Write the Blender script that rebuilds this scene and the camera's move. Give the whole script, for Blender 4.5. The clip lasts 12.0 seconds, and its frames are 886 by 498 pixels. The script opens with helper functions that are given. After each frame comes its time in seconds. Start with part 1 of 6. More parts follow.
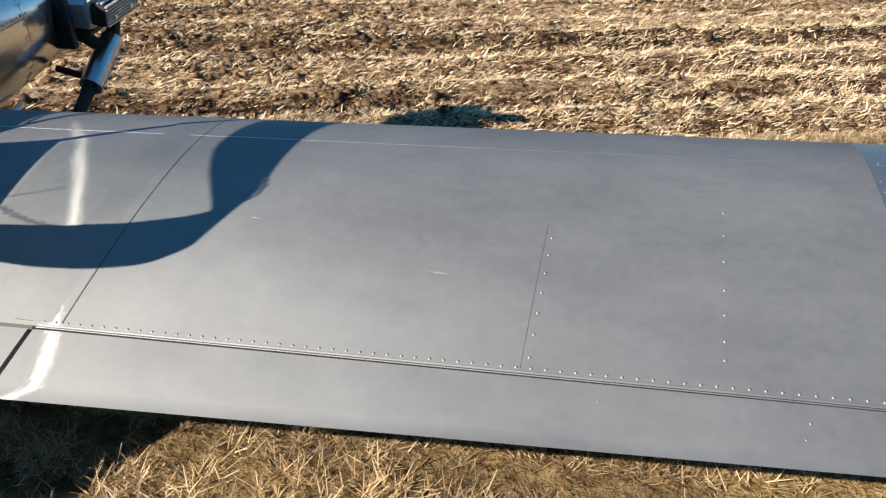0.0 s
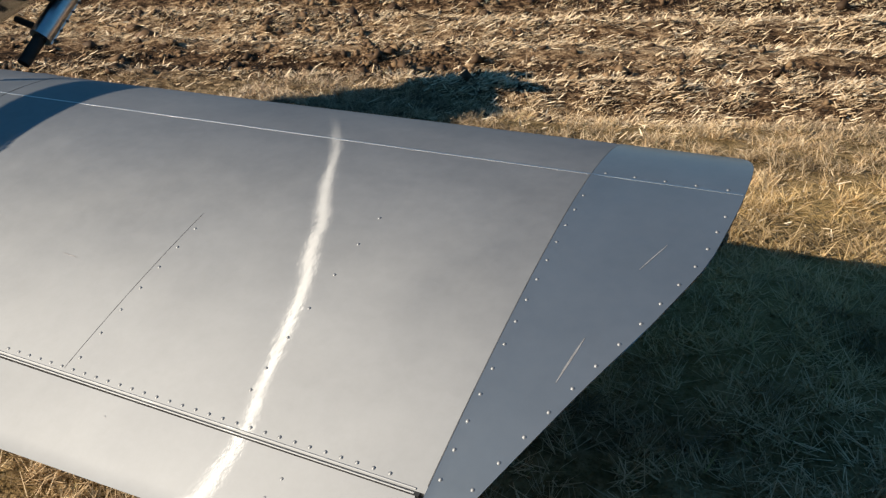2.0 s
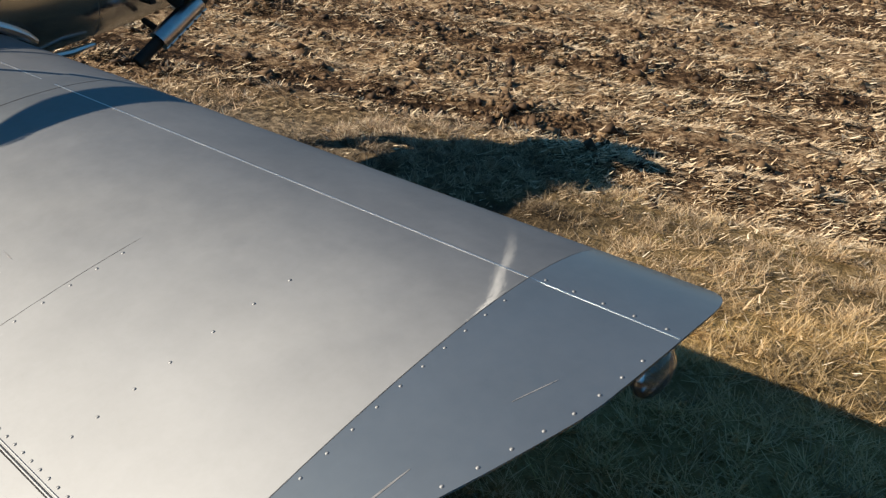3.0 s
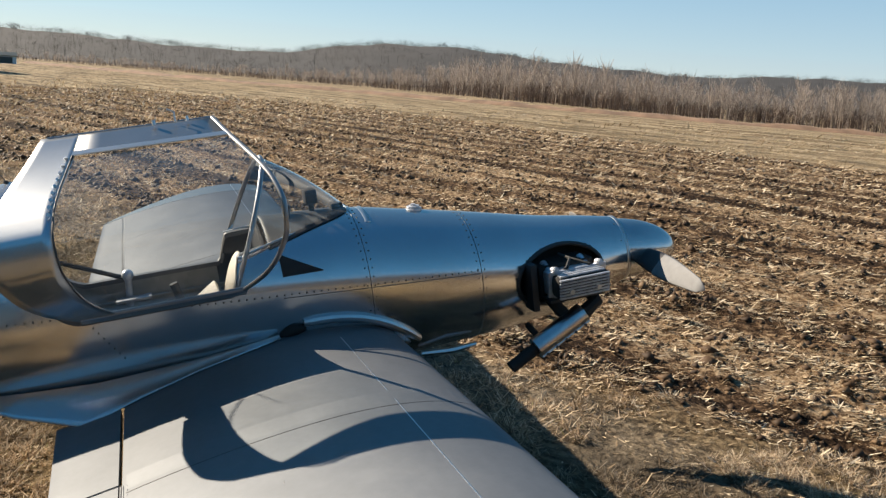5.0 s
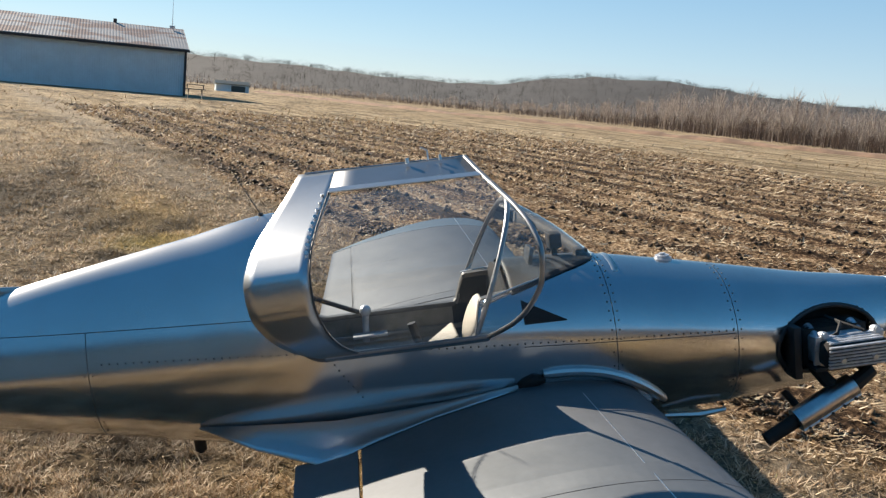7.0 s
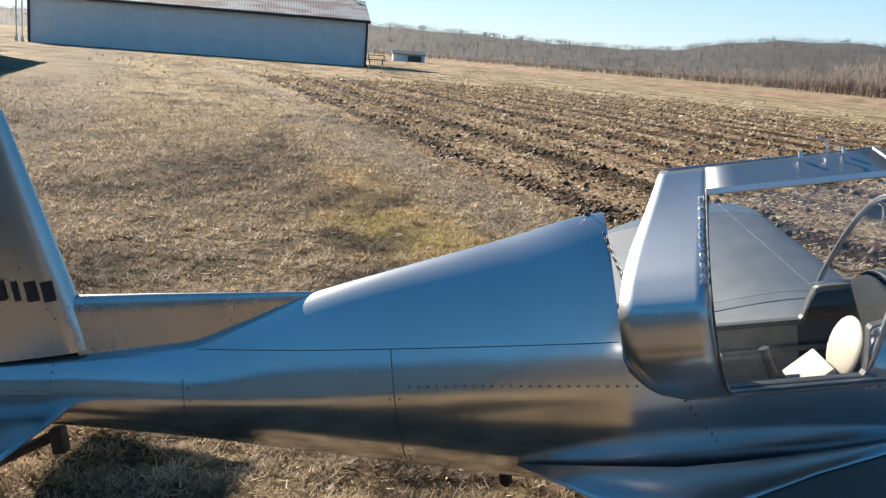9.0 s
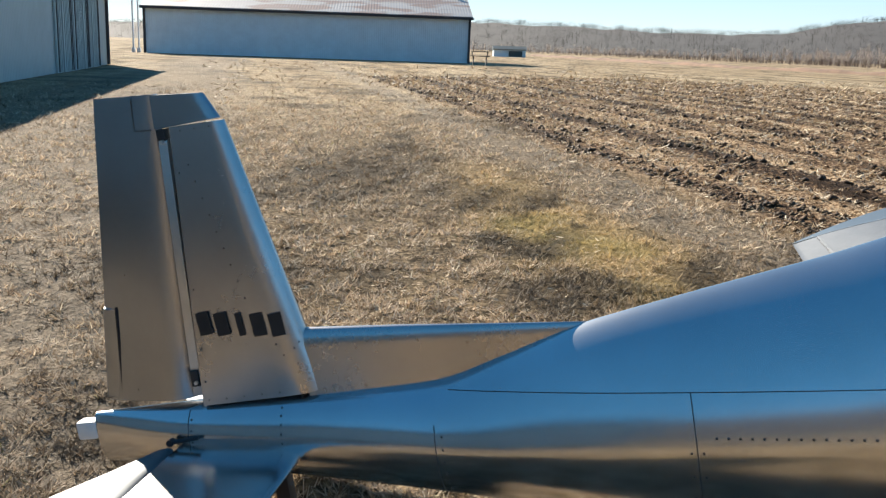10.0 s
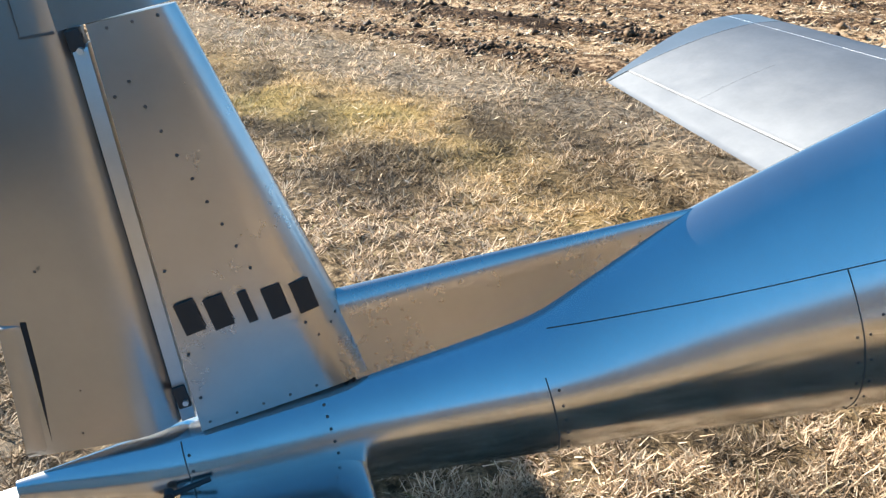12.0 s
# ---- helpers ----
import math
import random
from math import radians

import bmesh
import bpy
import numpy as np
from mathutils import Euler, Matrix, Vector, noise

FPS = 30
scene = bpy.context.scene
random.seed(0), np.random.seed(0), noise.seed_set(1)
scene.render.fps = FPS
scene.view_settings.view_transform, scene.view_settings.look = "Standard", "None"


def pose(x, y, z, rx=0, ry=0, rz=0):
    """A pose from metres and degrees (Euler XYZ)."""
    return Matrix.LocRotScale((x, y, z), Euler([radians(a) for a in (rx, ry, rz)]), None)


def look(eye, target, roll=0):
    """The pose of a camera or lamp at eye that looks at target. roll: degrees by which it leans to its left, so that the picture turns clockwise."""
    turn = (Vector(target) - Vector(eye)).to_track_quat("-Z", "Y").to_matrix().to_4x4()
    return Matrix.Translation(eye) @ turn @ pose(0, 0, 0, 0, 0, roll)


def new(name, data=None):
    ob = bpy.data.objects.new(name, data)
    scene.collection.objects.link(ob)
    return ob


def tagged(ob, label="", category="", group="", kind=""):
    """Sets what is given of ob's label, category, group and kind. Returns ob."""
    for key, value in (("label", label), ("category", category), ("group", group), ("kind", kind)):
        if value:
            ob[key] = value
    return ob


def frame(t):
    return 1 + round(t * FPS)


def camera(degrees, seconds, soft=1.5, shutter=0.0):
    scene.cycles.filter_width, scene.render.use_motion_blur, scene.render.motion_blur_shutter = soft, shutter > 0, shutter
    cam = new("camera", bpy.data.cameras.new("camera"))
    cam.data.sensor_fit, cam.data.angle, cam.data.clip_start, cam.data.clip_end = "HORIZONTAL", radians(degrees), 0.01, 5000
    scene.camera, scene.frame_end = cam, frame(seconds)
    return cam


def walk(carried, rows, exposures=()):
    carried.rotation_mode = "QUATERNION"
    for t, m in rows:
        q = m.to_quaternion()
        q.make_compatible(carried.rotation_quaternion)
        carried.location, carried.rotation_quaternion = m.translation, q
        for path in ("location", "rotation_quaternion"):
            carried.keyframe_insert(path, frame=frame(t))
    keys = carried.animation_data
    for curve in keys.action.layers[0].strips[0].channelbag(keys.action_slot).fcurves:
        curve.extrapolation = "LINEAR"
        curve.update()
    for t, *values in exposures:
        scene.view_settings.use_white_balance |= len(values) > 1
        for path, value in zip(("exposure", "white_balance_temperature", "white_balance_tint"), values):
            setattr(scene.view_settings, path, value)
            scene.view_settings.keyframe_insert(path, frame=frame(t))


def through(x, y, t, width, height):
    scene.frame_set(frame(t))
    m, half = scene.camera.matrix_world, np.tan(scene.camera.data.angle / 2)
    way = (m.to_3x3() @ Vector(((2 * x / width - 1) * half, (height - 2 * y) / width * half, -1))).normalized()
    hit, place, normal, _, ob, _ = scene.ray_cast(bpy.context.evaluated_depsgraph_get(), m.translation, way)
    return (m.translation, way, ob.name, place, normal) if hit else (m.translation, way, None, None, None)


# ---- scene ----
cam = camera(51.4, 12.0, 1.3)
PATH = [
    (0, (2.454, -2.608, 1.463), (2.063, -0.824, 0.648), 0.7),
    (0.5, (2.79, -2.491, 1.464), (2.498, -0.729, 0.564), 1.2),
    (1, (3.025, -2.257, 1.424), (2.83, -0.509, 0.472), 2.6),
    (1.5, (3.28, -2.097, 1.426), (2.981, -0.389, 0.43), 1.8),
    (2, (3.56, -1.949, 1.447), (2.703, -0.381, 0.548), -1.1),
    (2.5, (3.721, -1.666, 1.421), (2.643, -0.221, 0.554), 2.2),
    (3, (3.846, -1.493, 1.441), (2.638, -0.127, 0.621), 4.6),
    (3.5, (3.885, -1.345, 1.492), (2.37, -0.288, 0.725), 5.3),
    (3.7, (3.84, -1.334, 1.513), (2.245, -0.33, 0.844), 5.3),
    (5.3, (3.641, -1.023, 1.606), (1.763, -0.416, 1.278), 4.6),
    (5.5, (3.62, -1.06, 1.614), (1.735, -0.475, 1.292), 5.0),
    (6, (3.583, -1.084, 1.621), (1.677, -0.573, 1.3), 5.6),
    (6.5, (3.529, -1.123, 1.626), (1.59, -0.754, 1.305), 5.0),
    (6.7, (3.499, -1.149, 1.61), (1.548, -0.838, 1.293), 5.0),
    (8.5, (3.013, -1.469, 1.595), (1.051, -1.496, 1.208), 5.2),
    (9, (2.866, -1.72, 1.583), (0.912, -1.842, 1.172), 4.4),
    (9.5, (2.619, -1.939, 1.561), (0.676, -2.18, 1.156), 3.4),
    (10, (2.469, -2.271, 1.53), (0.546, -2.61, 1.099), 2.0),
    (10.5, (2.344, -2.562, 1.496), (0.432, -2.848, 0.984), -0.4),
    (11, (2.097, -2.827, 1.486), (0.194, -3.102, 0.934), -2.7),
    (11.5, (1.946, -3.142, 1.503), (0.036, -3.066, 0.914), -4.5),
    (12, (1.765, -3.287, 1.462), (-0.056, -2.86, 0.752), -1.9),
]
walk(cam, [(t, look(eye, target, roll)) for t, eye, target, roll in PATH], exposures=[(0, 1.5, 6850, 11), (1.0, 1.38, 6950, 11), (2.5, 1.05, 7000, 11), (3.7, 1.1, 7000, 11), (5.5, 1.24, 6950, 11), (8.5, 1.38, 6580, 11), (9.0, 1.48, 6580, 10.5), (9.5, 1.37, 6560, 10), (10.0, 1.58, 6480, 9.5), (10.5, 2.0, 6420, 9), (11.0, 2.1, 6420, 9), (11.5, 2.07, 6350, 9), (12, 2.24, 6250, 9)])

# ---------------------------------------------------------------- light
SUN = Vector((-1.47, -1.44, 1.0)).normalized()
world = bpy.data.worlds.new("sky")
scene.world = world
world.use_nodes = True
wn = world.node_tree
sky = wn.nodes.new("ShaderNodeTexSky")
sky.sky_type = "NISHITA"
sky.sun_disc = False
sky.sun_elevation = math.asin(SUN.z)
sky.sun_rotation = math.atan2(SUN.x, SUN.y)
sky.air_density, sky.dust_density, sky.ozone_density = 1.0, 0.0, 3.0
sky.altitude = 1000
rich = wn.nodes.new("ShaderNodeHueSaturation")
rich.inputs["Saturation"].default_value = 1.22
rich.inputs["Hue"].default_value = 0.482
wn.links.new(sky.outputs[0], rich.inputs["Color"])
tint = wn.nodes.new("ShaderNodeMix")
tint.data_type, tint.blend_type = "RGBA", "MULTIPLY"
tint.inputs[0].default_value = 1.0
tint.inputs[7].default_value = (0.97, 1.0, 1.06, 1)
wn.links.new(rich.outputs[0], tint.inputs[6])
# thin winter haze: pale at the horizon, deeper overhead
up = wn.nodes.new("ShaderNodeSeparateXYZ")
wn.links.new(wn.nodes.new("ShaderNodeTexCoord").outputs["Generated"], up.inputs[0])
haze = wn.nodes.new("ShaderNodeValToRGB")
while len(haze.color_ramp.elements) < 4:
    haze.color_ramp.elements.new(0.5)
for e, (at, c) in zip(haze.color_ramp.elements, ((0.0, (0.60, 0.72, 0.84)), (0.13, (0.37, 0.57, 0.79)), (0.27, (0.07, 0.275, 0.52)), (1.0, (0.025, 0.13, 0.33)))):
    e.position, e.color = at, (*c, 1)
wn.links.new(up.outputs[2], haze.inputs[0])
lift = wn.nodes.new("ShaderNodeVectorMath")
lift.operation = "SCALE"
lift.inputs["Scale"].default_value = 9.5
wn.links.new(haze.outputs[0], lift.inputs[0])
veil = wn.nodes.new("ShaderNodeMix")
veil.data_type = "RGBA"
veil.inputs[0].default_value = 0.6
wn.links.new(tint.outputs[2], veil.inputs[6])
wn.links.new(lift.outputs[0], veil.inputs[7])
wn.links.new(veil.outputs[2], wn.nodes["Background"].inputs[0])
wn.nodes["Background"].inputs[1].default_value = 0.049

sun_data = bpy.data.lights.new("sun", "SUN")
sun_data.energy, sun_data.angle, sun_data.color = 4.7, radians(0.55), (1.0, 0.90, 0.76)
sun = new("sun", sun_data)
sun.matrix_world = look(SUN * 50, (0, 0, 0))


# ---------------------------------------------------------------- materials
def material(name, rough=0.6, metal=0.0):
    m = bpy.data.materials.new(name)
    m.use_nodes = True
    nt = m.node_tree
    b = nt.nodes["Principled BSDF"]
    b.inputs["Roughness"].default_value = rough
    b.inputs["Metallic"].default_value = metal
    return m, nt, b


def node(nt, kind, **inputs):
    n = nt.nodes.new(kind)
    for k, v in inputs.items():
        n.inputs[k.replace("_", " ")].default_value = v
    return n


def ramp(nt, fac, stops):
    r = nt.nodes.new("ShaderNodeValToRGB")
    el = r.color_ramp.elements
    while len(el) < len(stops):
        el.new(0.5)
    for e, (p, c) in zip(el, stops):
        e.position, e.color = p, (*c, 1) if len(c) == 3 else c
    nt.links.new(fac, r.inputs[0])
    return r.outputs[0]


def mix(nt, fac, a, b, mode="MIX"):
    n = nt.nodes.new("ShaderNodeMix")
    n.data_type, n.blend_type = "RGBA", mode
    for sock, v in ((n.inputs[0], fac), (n.inputs[6], a), (n.inputs[7], b)):
        if isinstance(v, bpy.types.NodeSocket):
            nt.links.new(v, sock)
        else:
            sock.default_value = v if not isinstance(v, tuple) else (*v, 1)
    return n.outputs[2]


def noise_tex(nt, scale, detail=4, coord=None, rough=0.55, stretch=None):
    t = node(nt, "ShaderNodeTexNoise", Scale=scale, Detail=detail, Roughness=rough)
    if coord is None:
        coord = nt.nodes.new("ShaderNodeTexCoord").outputs["Object"]
    if stretch:
        mp = nt.nodes.new("ShaderNodeMapping")
        mp.inputs["Scale"].default_value = stretch
        nt.links.new(coord, mp.inputs[0])
        coord = mp.outputs[0]
    nt.links.new(coord, t.inputs["Vector"])
    return t.outputs[0]


def bump(nt, b, height, strength, dist, prev=None):
    n = node(nt, "ShaderNodeBump", Strength=strength, Distance=dist)
    nt.links.new(height, n.inputs["Height"])
    if prev:
        nt.links.new(prev, n.inputs["Normal"])
    nt.links.new(n.outputs[0], b.inputs["Normal"])
    return n.outputs[0]


def flag(nt, name):
    a = nt.nodes.new("ShaderNodeAttribute")
    a.attribute_name = name
    return a.outputs["Fac"]


def math_node(nt, op, a, b=0.0):
    n = nt.nodes.new("ShaderNodeMath")
    n.operation = op
    for sock, v in zip(n.inputs, (a, b)):
        if isinstance(v, bpy.types.NodeSocket):
            nt.links.new(v, sock)
        else:
            sock.default_value = v
    return n.outputs[0]


def aluminium(name, colour, rough, grain, aniso, wave, dull=0.1):
    """Bare sheet aluminium: polishing marks along the grain, oxide blotches and gentle dents."""
    m, nt, b = material(name, rough, 0.97)
    co = nt.nodes.new("ShaderNodeTexCoord").outputs["Object"]
    blot = noise_tex(nt, 2.3, 5, co)
    fine = noise_tex(nt, 26, 5, co, 0.7)
    c1 = ramp(nt, blot, [(0.3, tuple(v * (1 - dull) for v in colour)), (0.62, colour)])
    c2 = mix(nt, 0.12, c1, ramp(nt, fine, [(0.35, (0.45, 0.46, 0.48)), (0.6, (0.9, 0.9, 0.9))]), "MULTIPLY")
    nt.links.new(c2, b.inputs["Base Color"])
    r = node(nt, "ShaderNodeMapRange", **{"From_Min": 0.25, "From_Max": 0.75, "To_Min": rough * 0.92, "To_Max": rough * 1.1})
    nt.links.new(noise_tex(nt, 5.5, 6, co, 0.65), r.inputs[0])
    nt.links.new(r.outputs[0], b.inputs["Roughness"])
    if aniso:
        b.inputs["Anisotropic"].default_value = aniso
        v = node(nt, "ShaderNodeCombineXYZ", X=grain[0], Y=grain[1], Z=grain[2])
        tr = nt.nodes.new("ShaderNodeVectorTransform")
        tr.vector_type, tr.convert_from, tr.convert_to = "VECTOR", "OBJECT", "WORLD"
        nt.links.new(v.outputs[0], tr.inputs[0])
        nt.links.new(tr.outputs[0], b.inputs["Tangent"])
    n1 = bump(nt, b, noise_tex(nt, 3.2, 2, co, 0.4), wave, 0.02)
    bump(nt, b, noise_tex(nt, 90, 4, co, 0.6), 0.04, 0.002, n1)
    return m


def sheet_metal(name, dull, tint, haze, fine, broad, wave, grain=None, shares=(1.0, 1.0)):
    """Bare sheet: a fine gloss and a broad hazy gloss, each (roughness, anisotropy), under a thin uneven dull film."""
    m, nt, b = material(name, 0.5, 0.0)
    co = nt.nodes.new("ShaderNodeTexCoord").outputs["Object"]
    b.inputs["Base Color"].default_value = (0.57, 0.60, 0.64, 1)
    b.inputs["Specular IOR Level"].default_value = 0.2
    streaks = noise_tex(nt, 3.5, 5, co, 0.6, (0.5, 1.0, 1.0))
    spots = noise_tex(nt, 38, 4, co, 0.7)
    film = mix(nt, 0.25, ramp(nt, streaks, [(0.3, (0.6, 0.6, 0.6)), (0.7, (1.0, 1.0, 1.0))]), ramp(nt, spots, [(0.3, (0.5, 0.5, 0.5)), (0.65, (1.0, 1.0, 1.0))]))
    amount = nt.nodes.new("ShaderNodeMath")
    amount.operation = "MULTIPLY"
    amount.inputs[1].default_value = dull
    nt.links.new(film, amount.inputs[0])
    # cloudy tone: blotchy reflections of buckled sheet, put into the gloss colour
    blot = noise_tex(nt, 1.7, 6, co, 0.65)
    tone = ramp(nt, blot, [(0.32, tuple(v * 0.82 for v in tint)), (0.66, tint)])
    bp = node(nt, "ShaderNodeBump", Strength=wave, Distance=0.02)
    nt.links.new(noise_tex(nt, 2.4, 2, co, 0.4), bp.inputs["Height"])
    bq = node(nt, "ShaderNodeBump", Strength=0.025, Distance=0.002)
    nt.links.new(noise_tex(nt, 70, 4, co, 0.6), bq.inputs["Height"])
    nt.links.new(bp.outputs[0], bq.inputs["Normal"])
    lobes = []
    for (rough, aniso), share in zip((fine, broad), shares):
        g = nt.nodes.new("ShaderNodeBsdfAnisotropic")
        if grain:
            g.distribution = "BECKMANN"
        nt.links.new(mix(nt, 1.0, tone, (share, share, share), "MULTIPLY"), g.inputs["Color"])
        r = node(nt, "ShaderNodeMapRange", **{"From_Min": 0.25, "From_Max": 0.75, "To_Min": rough * 0.97, "To_Max": rough * 1.03})
        nt.links.new(noise_tex(nt, 5.5, 6, co, 0.65), r.inputs[0])
        nt.links.new(r.outputs[0], g.inputs["Roughness"])
        g.inputs["Anisotropy"].default_value = aniso
        nt.links.new(bq.outputs[0], g.inputs["Normal"])
        if grain and aniso:
            v = node(nt, "ShaderNodeCombineXYZ", X=grain[0], Y=grain[1], Z=grain[2])
            tr = nt.nodes.new("ShaderNodeVectorTransform")
            tr.vector_type, tr.convert_from, tr.convert_to = "VECTOR", "OBJECT", "WORLD"
            nt.links.new(v.outputs[0], tr.inputs[0])
            nt.links.new(tr.outputs[0], g.inputs["Tangent"])
        lobes.append(g)
    m1 = nt.nodes.new("ShaderNodeMixShader")
    m1.inputs[0].default_value = haze
    nt.links.new(lobes[0].outputs[0], m1.inputs[1])
    nt.links.new(lobes[1].outputs[0], m1.inputs[2])
    m2 = nt.nodes.new("ShaderNodeMixShader")
    nt.links.new(amount.outputs[0], m2.inputs[0])
    nt.links.new(m1.outputs[0], m2.inputs[1])
    nt.links.new(b.outputs[0], m2.inputs[2])
    nt.links.new(m2.outputs[0], nt.nodes["Material Output"].inputs[0])
    return m


ALU_WING = sheet_metal("sheet_aluminium_wing", 0.20, (0.43, 0.455, 0.48), 0.42, (0.195, 0.95), (0.60, 0.26), 0.11, (1, -0.046, 0), (0.008, 0.80))
ALU_CAP = sheet_metal("sheet_aluminium_wing_cap", 0.08, (0.28, 0.325, 0.345), 0.4, (0.25, 0.0), (0.55, 0.0), 0.06)
ALU_BODY = sheet_metal("sheet_aluminium_fuselage", 0.03, (0.64, 0.645, 0.65), 0.17, (0.17, 0.0), (0.42, 0.0), 0.03)
ALU_TAIL = sheet_metal("sheet_aluminium_tail", 0.05, (0.59, 0.57, 0.56), 0.22, (0.22, 0.0), (0.42, 0.0), 0.04)
ALU_HOOD = sheet_metal("satin_aluminium_hood", 0.05, (0.64, 0.655, 0.665), 0.30, (0.25, 0.0), (0.50, 0.0), 0.03)
ALU_RUDDER = sheet_metal("dull_aluminium_rudder", 0.06, (0.46, 0.46, 0.465), 0.25, (0.23, 0.0), (0.42, 0.0), 0.04)
ALU_EDGE = aluminium("bright_aluminium_edge", (0.66, 0.66, 0.66), 0.34, (0, 1, 0), 0.0, 0.05)


def plain(name, colour, rough=0.6, metal=0.0, vary=0.25, scale=9.0, bumpy=0.15):
    m, nt, b = material(name, rough, metal)
    co = nt.nodes.new("ShaderNodeTexCoord").outputs["Object"]
    t = noise_tex(nt, scale, 6, co, 0.65)
    lo = tuple(v * (1 - vary) for v in colour)
    hi = tuple(min(1, v * (1 + vary)) for v in colour)
    nt.links.new(ramp(nt, t, [(0.3, lo), (0.7, hi)]), b.inputs["Base Color"])
    if bumpy:
        bump(nt, b, noise_tex(nt, scale * 7, 4, co), bumpy, 0.003)
    return m


GAP = plain("dark_gap", (0.012, 0.012, 0.013), 0.8)
RIVET = plain("rivet_metal", (0.72, 0.72, 0.72), 0.42, 0.9, 0.1)
ALU_TUBE = aluminium("dull_aluminium_tube", (0.33, 0.33, 0.335), 0.34, (0, 1, 0), 0.0, 0.03)
SEAM = plain("sheet_seam", (0.11, 0.11, 0.11), 0.5, 0.5, 0.3)
SCUFF = plain("scuffed_metal", (0.22, 0.22, 0.225), 0.55, 0.3, 0.3, 60)
RIVET_DARK = plain("rivet_dark", (0.09, 0.085, 0.08), 0.55, 0.6)
BLACK = plain("black_paint", (0.02, 0.02, 0.022), 0.5)
SOOT = plain("sooty_steel", (0.025, 0.022, 0.02), 0.75, 0.3)
CAST = plain("cast_aluminium", (0.52, 0.54, 0.58), 0.42, 0.55, 0.25, 30)
MUFF = plain("heat_muff_sheet", (0.58, 0.56, 0.56), 0.28, 1.0, 0.2, 12)
RUBBER = plain("rubber", (0.018, 0.018, 0.018), 0.8)
INSIDE = plain("zinc_primer_inside", (0.27, 0.265, 0.25), 0.42, 0.6, 0.3)
CREAM = plain("cream_vinyl", (0.50, 0.46, 0.39), 0.55, 0.0, 0.1, 14)
STRAP = plain("grey_webbing", (0.50, 0.49, 0.47), 0.8, 0.0, 0.2, 40)
WHITE = plain("white_paint", (0.78, 0.78, 0.77), 0.45, 0.0, 0.05)
LETTER = plain("black_lettering", (0.015, 0.015, 0.017), 0.45)
GLARE = plain("antiglare_deck", (0.018, 0.021, 0.026), 0.6)
PROP = plain("propeller_aluminium", (0.19, 0.19, 0.19), 0.75, 0.0, 0.15, 20)


def glass_material(name, tint, dirt=0.10):
    """Thin clear sheet: see-through, with a Fresnel gloss and a faint uneven film of dust."""
    m, nt, b = material(name, 0.6)
    b.inputs["Base Color"].default_value = (0.55, 0.55, 0.54, 1)
    t = nt.nodes.new("ShaderNodeBsdfTransparent")
    t.inputs[0].default_value = (*tint, 1)
    g = nt.nodes.new("ShaderNodeBsdfAnisotropic")
    g.inputs["Roughness"].default_value = 0.03
    fr = node(nt, "ShaderNodeFresnel", IOR=1.49)
    m1 = nt.nodes.new("ShaderNodeMixShader")
    nt.links.new(math_node(nt, "MULTIPLY", fr.outputs[0], 1.5), m1.inputs[0])
    nt.links.new(t.outputs[0], m1.inputs[1])
    nt.links.new(g.outputs[0], m1.inputs[2])
    r = node(nt, "ShaderNodeMapRange", **{"From_Min": 0.40, "From_Max": 0.75, "To_Min": 0.01, "To_Max": dirt})
    nt.links.new(noise_tex(nt, 9, 6, None, 0.7), r.inputs[0])
    m2 = nt.nodes.new("ShaderNodeMixShader")
    nt.links.new(r.outputs[0], m2.inputs[0])
    nt.links.new(m1.outputs[0], m2.inputs[1])
    nt.links.new(b.outputs[0], m2.inputs[2])
    nt.links.new(m2.outputs[0], nt.nodes["Material Output"].inputs[0])
    return m


ACRYLIC = glass_material("acrylic_glazing", (0.93, 0.95, 0.95))
LENS = glass_material("clear_lens", (0.80, 0.84, 0.88), 0.2)


